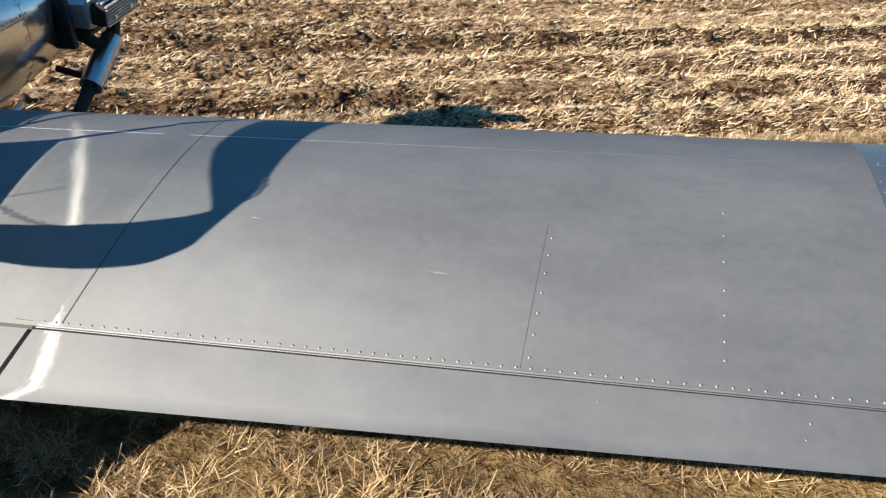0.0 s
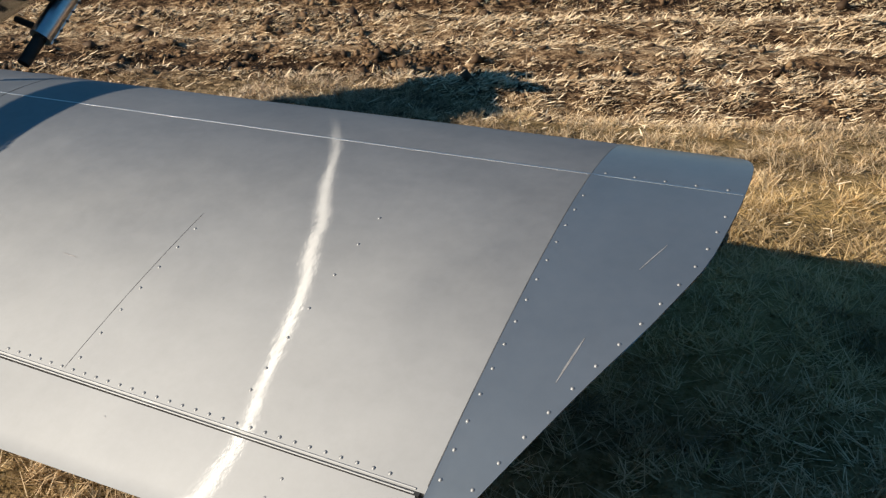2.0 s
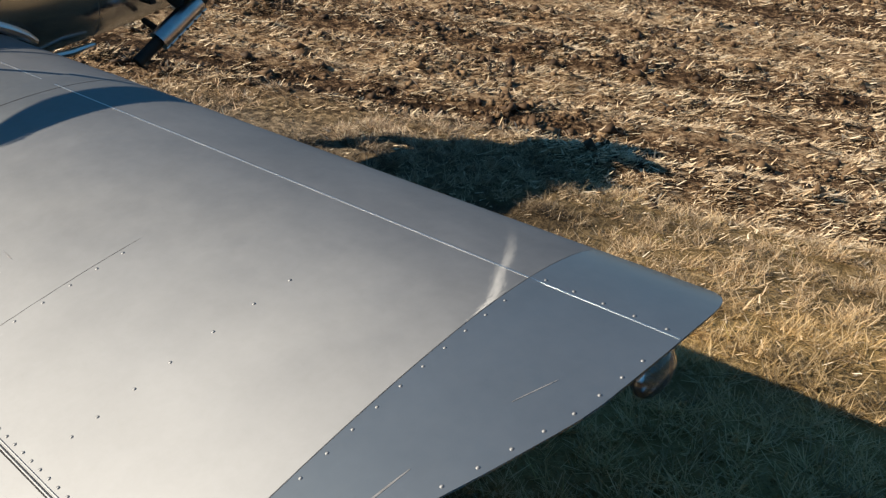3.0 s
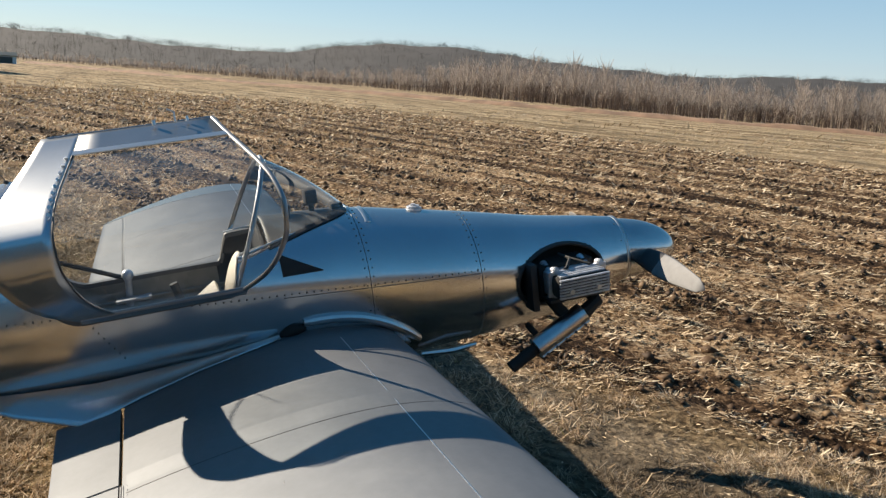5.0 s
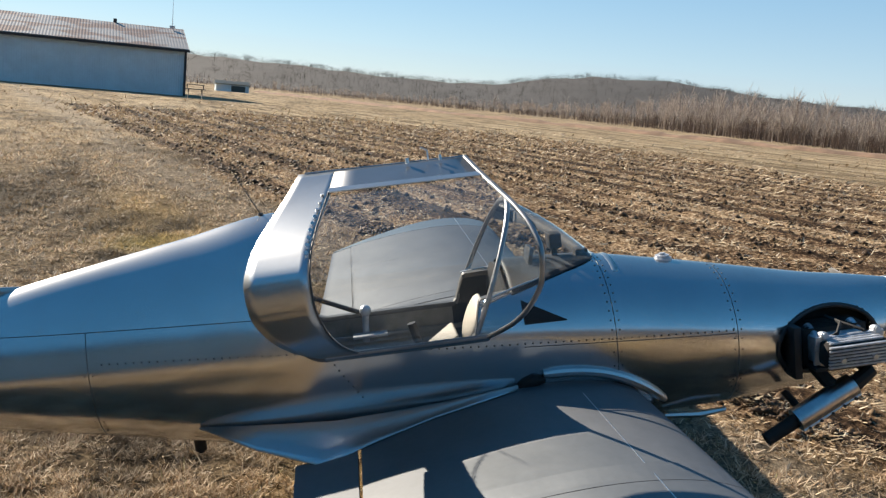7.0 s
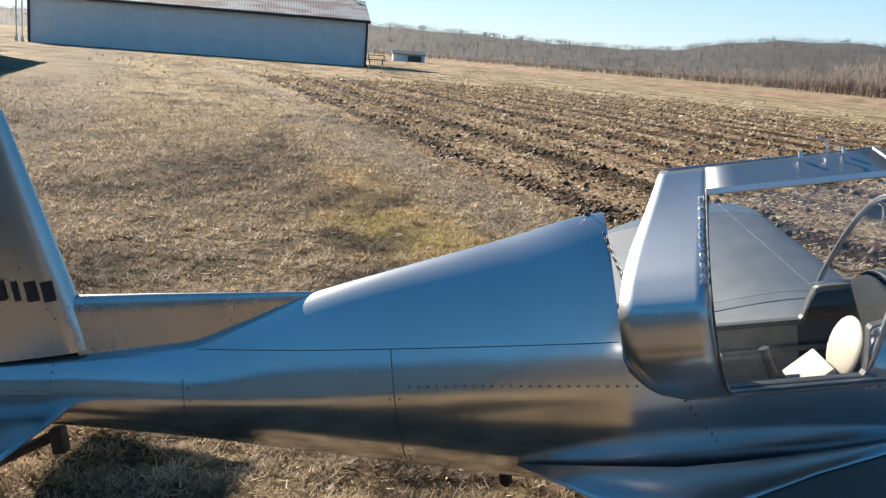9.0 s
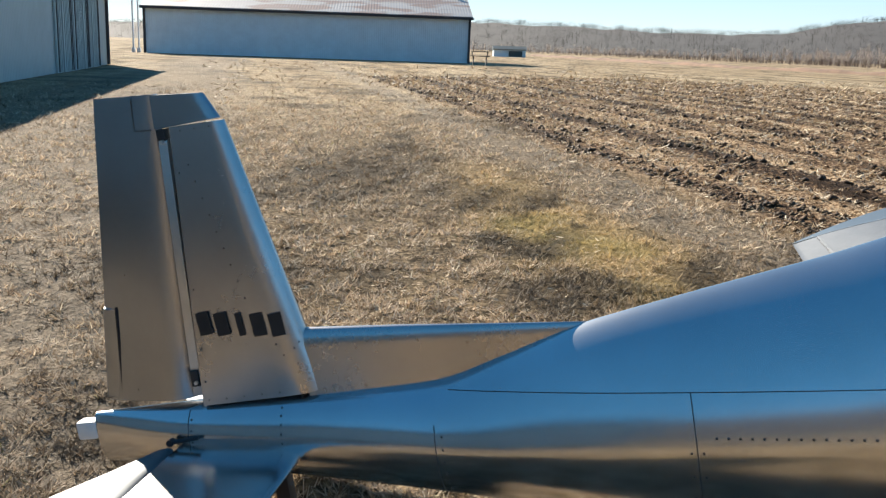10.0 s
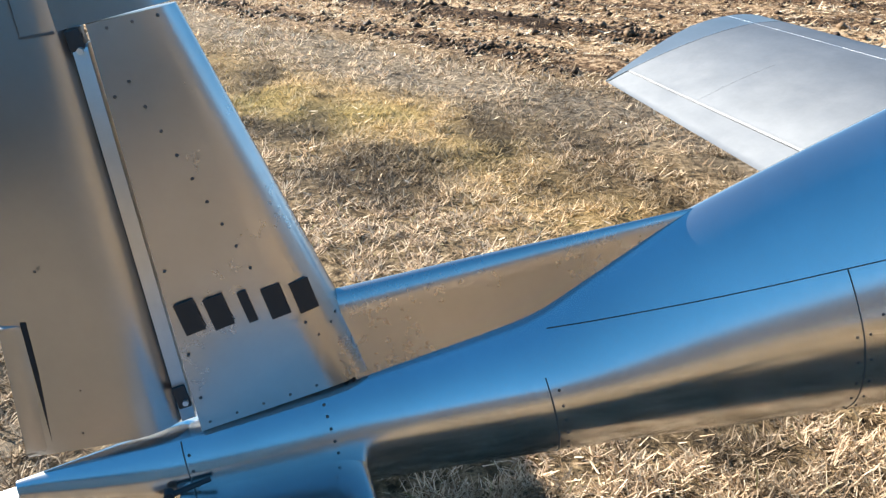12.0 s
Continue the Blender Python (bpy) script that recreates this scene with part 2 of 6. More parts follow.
def ground_material():
    """Dry turf with its worn, green and gold patches and, past the field's edge, tilled soil in rows under straw."""
    m, nt, b = material("ground_soil_and_turf", 0.95)
    co = nt.nodes.new("ShaderNodeTexCoord").outputs["Object"]
    big = noise_tex(nt, 0.22, 5, co)
    mid = noise_tex(nt, 1.6, 6, co, 0.7)
    fine = noise_tex(nt, 24, 6, co, 0.75)
    tufts = noise_tex(nt, 17, 4, co, 0.65)
    rot = nt.nodes.new("ShaderNodeMapping")
    rot.inputs["Rotation"].default_value = (0, 0, -math.atan(0.385))
    nt.links.new(co, rot.inputs[0])
    # near-black low stops put the shade down between tufts into the colour
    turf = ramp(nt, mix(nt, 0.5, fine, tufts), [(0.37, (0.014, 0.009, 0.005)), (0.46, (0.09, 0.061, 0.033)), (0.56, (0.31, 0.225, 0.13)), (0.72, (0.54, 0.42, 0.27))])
    turf = mix(nt, ramp(nt, mid, [(0.42, (0, 0, 0)), (0.62, (0.35, 0.35, 0.35))]), turf, (0.21, 0.15, 0.082))
    lanes = noise_tex(nt, 0.5, 6, rot.outputs[0], 0.65, (0.05, 0.7, 1.0))
    sward = ramp(nt, lanes, [(0.34, (0.26, 0.185, 0.105)), (0.46, (0.46, 0.345, 0.21)), (0.6, (0.58, 0.455, 0.295))])
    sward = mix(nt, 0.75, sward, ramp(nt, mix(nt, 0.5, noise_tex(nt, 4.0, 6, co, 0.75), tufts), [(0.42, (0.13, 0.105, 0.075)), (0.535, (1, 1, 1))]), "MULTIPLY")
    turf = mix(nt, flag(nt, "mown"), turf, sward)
    turf = mix(nt, math_node(nt, "MULTIPLY", flag(nt, "green"), 0.7), turf, (0.15, 0.145, 0.035))
    turf = mix(nt, math_node(nt, "MULTIPLY", flag(nt, "gold"), 0.55), turf, (0.46, 0.31, 0.12))
    turf = mix(nt, math_node(nt, "MULTIPLY", flag(nt, "dead"), 0.85), turf, (0.045, 0.034, 0.022))
    turf = mix(nt, flag(nt, "worn"), turf, ramp(nt, mix(nt, 0.5, fine, tufts), [(0.36, (0.07, 0.055, 0.04)), (0.5, (0.25, 0.205, 0.155)), (0.68, (0.44, 0.375, 0.30))]))
    across = nt.nodes.new("ShaderNodeSeparateXYZ")
    nt.links.new(rot.outputs[0], across.inputs[0])
    drift = math_node(nt, "MULTIPLY", noise_tex(nt, 0.6, 3, co), 0.5)
    wave = math_node(nt, "SINE", math_node(nt, "MULTIPLY_ADD", math_node(nt, "ADD", across.outputs[1], drift), 3.378))
    wave.node.inputs[0].links[0].from_node.inputs[2].default_value = -6.2
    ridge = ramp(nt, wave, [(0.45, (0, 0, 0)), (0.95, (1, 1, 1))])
    clumps = noise_tex(nt, 21.0, 4, rot.outputs[0], 0.62, (0.65, 1.0, 1.0))
    rows = noise_tex(nt, 1.25, 4, rot.outputs[0], 0.6, (0.10, 1.0, 1.0))
    patchy = noise_tex(nt, 0.5, 3, co)
    grit = noise_tex(nt, 62.0, 5, co, 0.7)
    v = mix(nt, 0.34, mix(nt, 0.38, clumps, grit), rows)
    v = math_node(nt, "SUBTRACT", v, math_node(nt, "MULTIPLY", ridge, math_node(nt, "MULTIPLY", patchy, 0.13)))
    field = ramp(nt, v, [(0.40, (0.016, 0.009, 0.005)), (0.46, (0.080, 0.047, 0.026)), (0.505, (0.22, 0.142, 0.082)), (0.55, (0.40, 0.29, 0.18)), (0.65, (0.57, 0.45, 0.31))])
    tilled = flag(nt, "tilled")
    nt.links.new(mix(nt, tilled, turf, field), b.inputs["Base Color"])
    n1 = bump(nt, b, mid, 0.4, 0.10)
    n2 = bump(nt, b, mix(nt, tilled, tufts, v), 0.9, 0.10, n1)
    bump(nt, b, fine, 0.7, 0.04, n2)
    b.inputs["Specular IOR Level"].default_value = 0.1
    return m


GROUND = ground_material()


def blades_material(name, stops, through=0.0, patches=False):
    """Blades and twigs, each its own tint; thin ones let some light through."""
    m, nt, b = material(name, 0.7)
    g = nt.nodes.new("ShaderNodeNewGeometry")
    c = ramp(nt, g.outputs["Random Per Island"], stops)
    if patches:
        c = mix(nt, math_node(nt, "MULTIPLY", flag(nt, "green"), 0.65), c, (0.20, 0.20, 0.045))
        c = mix(nt, math_node(nt, "MULTIPLY", flag(nt, "gold"), 0.55), c, (0.62, 0.43, 0.17))
        c = mix(nt, math_node(nt, "MULTIPLY", flag(nt, "dead"), 0.75), c, (0.07, 0.052, 0.034))
    nt.links.new(c, b.inputs["Base Color"])
    b.inputs["Specular IOR Level"].default_value = 0.25
    if through:
        t = nt.nodes.new("ShaderNodeBsdfTranslucent")
        nt.links.new(c, t.inputs[0])
        ms = nt.nodes.new("ShaderNodeMixShader")
        ms.inputs[0].default_value = through
        nt.links.new(b.outputs[0], ms.inputs[1])
        nt.links.new(t.outputs[0], ms.inputs[2])
        nt.links.new(ms.outputs[0], nt.nodes["Material Output"].inputs[0])
    return m


GRASS = blades_material("dry_grass", [(0.0, (0.14, 0.09, 0.045)), (0.3, (0.42, 0.30, 0.19)), (0.65, (0.67, 0.52, 0.37)), (0.97, (0.80, 0.69, 0.52)), (1.0, (0.26, 0.25, 0.07))], 0.36, True)
STRAW = blades_material("straw_residue", [(0.0, (0.18, 0.115, 0.066)), (0.4, (0.49, 0.365, 0.23)), (0.75, (0.67, 0.54, 0.37)), (1.0, (0.76, 0.66, 0.50))], 0.15)
CLOD = blades_material("soil_clods", [(0.0, (0.03, 0.017, 0.009)), (0.6, (0.085, 0.050, 0.026)), (1.0, (0.17, 0.11, 0.06))])
WOOD_NEAR = blades_material("bare_cottonwood", [(0.0, (0.13, 0.105, 0.09)), (0.5, (0.30, 0.25, 0.215)), (1.0, (0.56, 0.49, 0.43))], 0.3)
BRUSH = blades_material("bare_undergrowth", [(0.0, (0.055, 0.038, 0.030)), (0.5, (0.105, 0.075, 0.06)), (1.0, (0.18, 0.135, 0.11))], 0.3)
WOOD_FAR = blades_material("bare_hill_woods", [(0.0, (0.018, 0.0165, 0.017)), (0.6, (0.035, 0.030, 0.029)), (1.0, (0.075, 0.064, 0.058))], 0.3)
HILL = plain("leaf_litter_hill", (0.028, 0.025, 0.0245), 0.95, 0.0, 0.35, 0.02, 0)
BANK = plain("bare_earth_bank", (0.22, 0.135, 0.085), 0.95, 0.0, 0.45, 0.5, 0.3)


def corrugated(name, colour, pitch, rust=0.0, metal=0.0, rough=0.5):
    m, nt, b = material(name, rough, metal)
    co = nt.nodes.new("ShaderNodeTexCoord").outputs["Object"]
    t = noise_tex(nt, 0.8, 6, co, 0.7)
    base = ramp(nt, t, [(0.35, tuple(v * 0.86 for v in colour)), (0.65, colour)])
    if rust:
        patch = noise_tex(nt, 0.33, 3, co, 0.4, (1.0, 2.2, 1.0))
        base = mix(nt, ramp(nt, patch, [(0.47, (0, 0, 0)), (0.56, (rust, rust, rust))]), base, (0.26, 0.15, 0.10))
    nt.links.new(base, b.inputs["Base Color"])
    w = node(nt, "ShaderNodeTexWave", Scale=pitch)
    w.bands_direction = "X"
    nt.links.new(co, w.inputs["Vector"])
    bump(nt, b, w.outputs[1], 0.6, 0.02)
    return m


WALL_WHITE = corrugated("white_metal_siding", (0.64, 0.74, 0.80), 1.6)
WALL_GREY = corrugated("grey_metal_siding", (0.40, 0.49, 0.50), 1.6)
ROOF_RUST = corrugated("weathered_galvanised_roof", (0.46, 0.43, 0.40), 1.2, 0.75, 0.2)
TRIM_DARK = plain("dark_trim", (0.03, 0.03, 0.035), 0.6)
ROOF_GREEN = plain("dark_green_roof", (0.05, 0.07, 0.07), 0.6)
CONCRETE = plain("concrete", (0.38, 0.36, 0.33), 0.9)


# ---------------------------------------------------------------- mesh helpers
def mesh_ob(name, verts, faces, mat, parent=None, label="", smooth=True, kind=""):
    me = bpy.data.meshes.new(name)
    me.from_pydata([tuple(v) for v in verts], [], faces)
    me.validate()
    if smooth:
        me.polygons.foreach_set("use_smooth", [True] * len(me.polygons))
    me.materials.append(mat)
    ob = new(name, me)
    if parent is not None:
        ob.parent = parent
    return tagged(ob, label=label, kind=kind)


def sharp(ob, degrees=35):
    ob.data.set_sharp_from_angle(angle=radians(degrees))
    return ob


def bm_ob(name, bm, mat, parent=None, label="", smooth=True, angle=35):
    bmesh.ops.recalc_face_normals(bm, faces=bm.faces)
    me = bpy.data.meshes.new(name)
    bm.to_mesh(me)
    bm.free()
    if smooth:
        me.polygons.foreach_set("use_smooth", [True] * len(me.polygons))
        me.set_sharp_from_angle(angle=radians(angle))
    me.materials.append(mat)
    ob = new(name, me)
    if parent is not None:
        ob.parent = parent
    return tagged(ob, label=label)


part = bm_ob


def box(bm, size, m=None, bevel=0.0):
    r = bmesh.ops.create_cube(bm, size=1.0, matrix=(m or Matrix()) @ Matrix.Diagonal((*size, 1)))
    if bevel:
        edges = list({e for v in r["verts"] for e in v.link_edges})
        bmesh.ops.bevel(bm, geom=edges, offset=bevel, segments=2, affect="EDGES", profile=0.6)
    return bm


def tube(bm, pts, radii, seg=10, caps=True):
    """A tapered tube through points."""
    pts = [Vector(p) for p in pts]
    if not hasattr(radii, "__len__"):
        radii = [radii] * len(pts)
    rings, side = [], None
    for i, p in enumerate(pts):
        d = (pts[min(i + 1, len(pts) - 1)] - pts[max(i - 1, 0)]).normalized()
        if side is None:
            side = d.orthogonal().normalized()
        side = (side - d * side.dot(d)).normalized()
        up = d.cross(side)
        rings.append([bm.verts.new(p + radii[i] * (math.cos(a) * side + math.sin(a) * up)) for a in (2 * math.pi * k / seg for k in range(seg))])
    for a, b in zip(rings, rings[1:]):
        for k in range(seg):
            bm.faces.new((a[k], a[(k + 1) % seg], b[(k + 1) % seg], b[k]))
    if caps:
        bm.faces.new(rings[0][::-1])
        bm.faces.new(rings[-1])
    return bm


def loft(rings, closed=False, flip=False):
    """Verts and faces through rings of equal length."""
    n = len(rings[0])
    verts = [v for r in rings for v in r]
    faces = []
    for i in range(len(rings) - 1):
        for k in range(n if closed else n - 1):
            a, b = i * n + k, i * n + (k + 1) % n
            f = (a, b, b + n, a + n)
            faces.append(f[::-1] if flip else f)
    return verts, faces


def thick_ribbon(pts, normals, width_dirs, width, lift):
    """A flat strip with thickness, on a surface."""
    rings = []
    for p, n, w in zip(pts, normals, width_dirs):
        p, n, w = Vector(p), Vector(n).normalized(), Vector(w).normalized()
        rings.append([p - w * width / 2 - n * 0.002, p - w * width / 2 + n * lift, p + w * width / 2 + n * lift, p + w * width / 2 - n * 0.002])
    v, f = loft(rings, closed=True)
    m = len(rings) * 4
    f += [(3, 2, 1, 0), (m - 4, m - 3, m - 2, m - 1)]
    return v, f


def merge(chunks):
    verts, faces = [], []
    for v, f in chunks:
        k = len(verts)
        verts += list(v)
        faces += [tuple(i + k for i in q) for q in f]
    return verts, faces


def rivets(places, r=0.004, h=0.0022, seg=6):
    """Low domes at (place, normal) pairs."""
    out = []
    for p, n in places:
        p, n = Vector(p), Vector(n).normalized()
        u = n.orthogonal().normalized()
        w = n.cross(u)
        ring = [p + r * (math.cos(a) * u + math.sin(a) * w) - n * 0.0005 for a in (2 * math.pi * k / seg for k in range(seg))]
        mid = [p + 0.6 * r * (math.cos(a) * u + math.sin(a) * w) + n * h * 0.8 for a in (2 * math.pi * k / seg for k in range(seg))]
        v = ring + mid + [p + n * h]
        f = [(k, (k + 1) % seg, seg + (k + 1) % seg, seg + k) for k in range(seg)]
        f += [(seg + k, seg + (k + 1) % seg, 2 * seg) for k in range(seg)]
        out.append((v, f))
    return merge(out)


def hermite(xs, ys):
    """A smooth curve through a table, xs rising."""
    xs, ys = np.array(xs, float), np.array(ys, float)
    d = np.diff(ys) / np.diff(xs)
    m = np.r_[d[0], np.where(d[:-1] * d[1:] > 0, 2 * d[:-1] * d[1:] / np.where(d[:-1] + d[1:] == 0, 1, d[:-1] + d[1:]), 0), d[-1]]

    def at(x):
        x = min(max(x, xs[0]), xs[-1])
        i = min(int(np.searchsorted(xs, x, side="right")) - 1, len(xs) - 2)
        h = xs[i + 1] - xs[i]
        t = (x - xs[i]) / h
        return float((2 * t**3 - 3 * t**2 + 1) * ys[i] + (t**3 - 2 * t**2 + t) * h * m[i] + (3 * t**2 - 2 * t**3) * ys[i + 1] + (t**3 - t**2) * h * m[i + 1])
    return at


# ---------------------------------------------------------------- ground
EDGE_SLOPE, EDGE_AT = 0.385, 1.55
ROW = Vector((1, EDGE_SLOPE, 0)).normalized()


def smooth01(x):
    x = np.clip(x, 0, 1)
    return x * x * (3 - 2 * x)


def wobble(x, y, f, seed):
    """Cheap smooth noise from crossed waves, for arrays."""
    rs = np.random.RandomState(seed)
    out = np.zeros_like(x)
    for _ in range(7):
        a, p, k = rs.uniform(0, 2 * np.pi), rs.uniform(0, 2 * np.pi), f * rs.uniform(0.6, 1.7)
        out += np.sin(k * (np.cos(a) * x + np.sin(a) * y) + p)
    return out / 3.5


def tilled_amount(x, y):
    """1 in the tilled field, 0 on the turf round it."""
    e = y - (EDGE_AT + EDGE_SLOPE * x) + 0.25 * wobble(x, y, 0.9, 3) + 0.55 * smooth01((x - 0.3) / 1.8)
    far = (27 + 0.31 * x) - y + 0.8 * wobble(x, y, 0.3, 4)
    end = x + 53 - 0.1 * y + 0.6 * wobble(x, y, 0.4, 5) + np.clip(-y - 3, 0, 20) * -1.15
    return smooth01(e / 0.5) * smooth01(far / 1.2) * smooth01(end / 1.0)


def spot(x, y, cx, cy, r, f=1.3, seed=51):
    """A soft patch with a ragged outline."""
    d = np.hypot(x - cx, (y - cy) * 1.25) / r + 0.30 * wobble(x, y, f / r, seed) + 0.2 * wobble(x, y, 3.1 * f / r, seed + 1)
    return smooth01(1.45 - d)


def beside_field(x, y):
    """Distance out from the field's edge over the turf."""
    return (EDGE_AT + EDGE_SLOPE * x) - y


def worn_amount(x, y):
    track = smooth01((-3.7 + 0.40 * x - y + 0.6 + 0.7 * wobble(x, y, 0.5, 31)) / 1.6) * smooth01((y + 13 - 0.36 * x) / 4 + 0.3 * wobble(x, y, 0.4, 32))
    e = beside_field(x, y)
    strip = smooth01((e + 0.1) / 0.3) * smooth01((1.5 - e + 0.35 * wobble(x, y, 1.3, 33)) / 0.8) * smooth01((1.5 - x) / 2)
    return np.clip(0.55 * track + 0.5 * strip, 0, 0.7)


def mown_amount(x, y):
    return smooth01((np.hypot(x + 1, y + 1) - 9) / 14)


def green_amount(x, y):
    return np.clip(spot(x, y, -5.1, -2.5, 0.6) + spot(x, y, -5.8, -3.0, 0.5, seed=53) + 0.5 * spot(x, y, -3.6, -1.9, 0.4, seed=55), 0, 1)


def gold_amount(x, y):
    e = beside_field(x, y)
    return np.clip(smooth01((e - 1.0 + 0.4 * wobble(x, y, 1.1, 57)) / 0.7) * smooth01((3.0 - e + 0.5 * wobble(x, y, 0.9, 58)) / 1.0) * smooth01((x + 11) / 4) * 0.8 + 0.45 * smooth01((x - 0.5) / 1.5), 0, 1)


def dead_amount(x, y):
    return np.clip(spot(x, y, -3.35, -2.43, 0.6, seed=61) + spot(x, y, -4.6, -2.95, 0.5, seed=63) + 0.5 * spot(x, y, -7.3, -5.2, 1.7, seed=65) + 0.7 * spot(x, y, -2.6, -1.55, 0.4, seed=69)
                   + 0.6 * smooth01(1 - np.abs(y + 5.8 - 0.25 * (x + 13)) / 0.5) * smooth01((2.5 - np.abs(x + 12.5)) / 2) + 0.55 * smooth01((wobble(x, y, 1.6, 67) - 0.15) / 0.4) + 0.5 * smooth01((wobble(0.6 * x, y, 7.0, 71) - 0.2) / 0.4), 0, 1)


def ground_height(x, y):
    t = tilled_amount(x, y)
    across = (y - EDGE_SLOPE * x) / math.hypot(1, EDGE_SLOPE)
    furrow = np.sin(across * 2 * np.pi / 0.76 + 0.6 * wobble(x, y, 0.5, 6))
    clods = wobble(x, y, 9, 7) * wobble(x, y, 5, 8) + 0.6 * wobble(x, y, 19, 9)
    near = np.exp(-(np.hypot(x, y) / 45) ** 2)
    turf = 0.012 * wobble(x, y, 6, 10) + 0.008 * wobble(x, y, 14, 11)
    return (t * (0.040 * furrow + 0.020 * np.sin(across * 2 * np.pi / 1.9 + 1.0) + 0.030 * clods) + (1 - t) * turf) * near - 0.012 + 0.25 * np.exp(-((x - 3.95) ** 2 + (y - 0.1) ** 2) / 3.2) * (1 - t)


def graded(lo, hi, centre, n, fine):
    """Coordinates from lo to hi, close together round centre."""
    u = np.linspace(-1, 1, n)
    k = 7.6
    s = np.sinh(k * u) / np.sinh(k)
    s = np.where(u < 0, s * (centre - lo), s * (hi - centre))
    return centre + s + fine * u


gx = graded(-2400, 1500, -1.0, 490, 6.0)
gy = graded(-1500, 2400, 1.5, 490, 6.0)
X, Y = np.meshgrid(gx, gy, indexing="ij")
Z = ground_height(X, Y)
gme = bpy.data.meshes.new("ground")
nx, ny = X.shape
idx = np.arange(nx * ny).reshape(nx, ny)
quads = np.stack([idx[:-1, :-1], idx[1:, :-1], idx[1:, 1:], idx[:-1, 1:]], -1).reshape(-1, 4)
gme.vertices.add(nx * ny)
gme.vertices.foreach_set("co", np.stack([X, Y, Z], -1).astype(np.float32).ravel())
gme.loops.add(quads.size)
gme.loops.foreach_set("vertex_index", quads.astype(np.int32).ravel())
gme.polygons.add(len(quads))
gme.polygons.foreach_set("loop_start", np.arange(0, quads.size, 4, dtype=np.int32))
gme.polygons.foreach_set("use_smooth", np.ones(len(quads), bool))
gme.update(calc_edges=True)
ta = gme.attributes.new("tilled", "FLOAT", "POINT")
ta.data.foreach_set("value", tilled_amount(X, Y).astype(np.float32).ravel())
for nm, fn in (("worn", worn_amount), ("mown", mown_amount), ("green", green_amount), ("gold", gold_amount), ("dead", dead_amount)):
    gme.attributes.new(nm, "FLOAT", "POINT").data.foreach_set("value", fn(X, Y).astype(np.float32).ravel())
gme.materials.append(GROUND)
tagged(new("ground", gme), "dry winter turf beside a tilled stubble field", "ground", kind="structure")


def scatter_mesh(name, co, faces_per, nverts, mat, label, category, patches=False):
    """One object of many small pieces, each of nverts points, given as an array."""
    n = len(co) // nverts
    me = bpy.data.meshes.new(name)
    me.vertices.add(len(co))
    me.vertices.foreach_set("co", co.astype(np.float32).ravel())
    base = np.arange(n)[:, None] * nverts
    size = len(faces_per[0])
    loops = np.concatenate([base + np.array(f)[None] for f in faces_per], 1).reshape(-1)
    me.loops.add(len(loops))
    me.loops.foreach_set("vertex_index", loops.astype(np.int32))
    me.polygons.add(len(loops) // size)
    me.polygons.foreach_set("loop_start", np.arange(0, len(loops), size, dtype=np.int32))
    me.update(calc_edges=True)
    if patches:
        for nm, fn in (("green", green_amount), ("gold", gold_amount), ("dead", dead_amount)):
            me.attributes.new(nm, "FLOAT", "POINT").data.foreach_set("value", np.repeat(fn(co[::nverts, 0], co[::nverts, 1]) + (0.55 * smooth01(1.4 * wobble(co[::nverts, 0], co[::nverts, 1], 30, 73) - 0.1) if nm == "dead" else 0), nverts).astype(np.float32))
    me.materials.append(mat)
    return tagged(new(name, me), label, category, kind="stuff")


rs = np.random.RandomState(11)


def spread(n, x0, x1, y0, y1, keep):
    x, y = rs.uniform(x0, x1, n), rs.uniform(y0, y1, n)
    k = rs.uniform(0, 1, n) < keep(x, y)
    return x[k], y[k]


def fan_spread(n, cx, cy, r0, r1, a0, a1, keep):
    """Places over a sector, thinning with the square of the distance."""
    r = r0 * (r1 / r0) ** rs.uniform(0, 1, n)
    a = np.radians(rs.uniform(a0, a1, n))
    x, y = cx + r * np.cos(a), cy + r * np.sin(a)
    k = rs.uniform(0, 1, n) < keep(x, y)
    return x[k], y[k], r[k]


def flat_blades(x, y, length, width, up, a):
    """Single tapered slivers, base pair and tip pair."""
    n = len(x)
    d = np.stack([np.cos(a), np.sin(a)], -1)
    base = np.stack([x, y, ground_height(x, y) - 0.002], -1)
    tip = base + np.concatenate([d * (np.sqrt(1 - up**2) * length)[:, None], (up * length + 0.004)[:, None]], 1)
    wv = np.stack([-np.sin(a), np.cos(a), rs.uniform(-0.7, 0.7, n)], -1) * width[:, None] / 2
    return np.stack([base - wv, base + wv, tip + wv * 0.35, tip - wv * 0.35], 1).reshape(-1, 3)


def tufts(x, y, size, per, long=0.030, wide=0.0031):
    """Blades in small tufts that lean outwards; size scales each tuft."""
    n = len(x) * per
    x, y, size = np.repeat(x, per), np.repeat(y, per), np.repeat(size, per)
    lean = np.repeat(rs.uniform(0, 2 * np.pi, n // per), per)
    a = lean + rs.normal(0, 1.3, n)
    off = 0.018 * size * np.sqrt(rs.uniform(0, 1, n))
    q = rs.uniform(0, 2 * np.pi, n)
    return flat_blades(x + off * np.cos(q), y + off * np.sin(q), long * size**0.75 * rs.uniform(0.4, 1.5, n), wide * size * rs.uniform(0.6, 1.4, n), rs.uniform(0.05, 0.75, n), a)


def turf_cover(x, y):
    return (1 - tilled_amount(x, y)) * np.clip(0.55 + 0.45 * wobble(x, y, 2.6, 21) + 0.9 * wobble(x, y, 19, 24), 0.05, 1) * (1 - 0.45 * worn_amount(x, y))


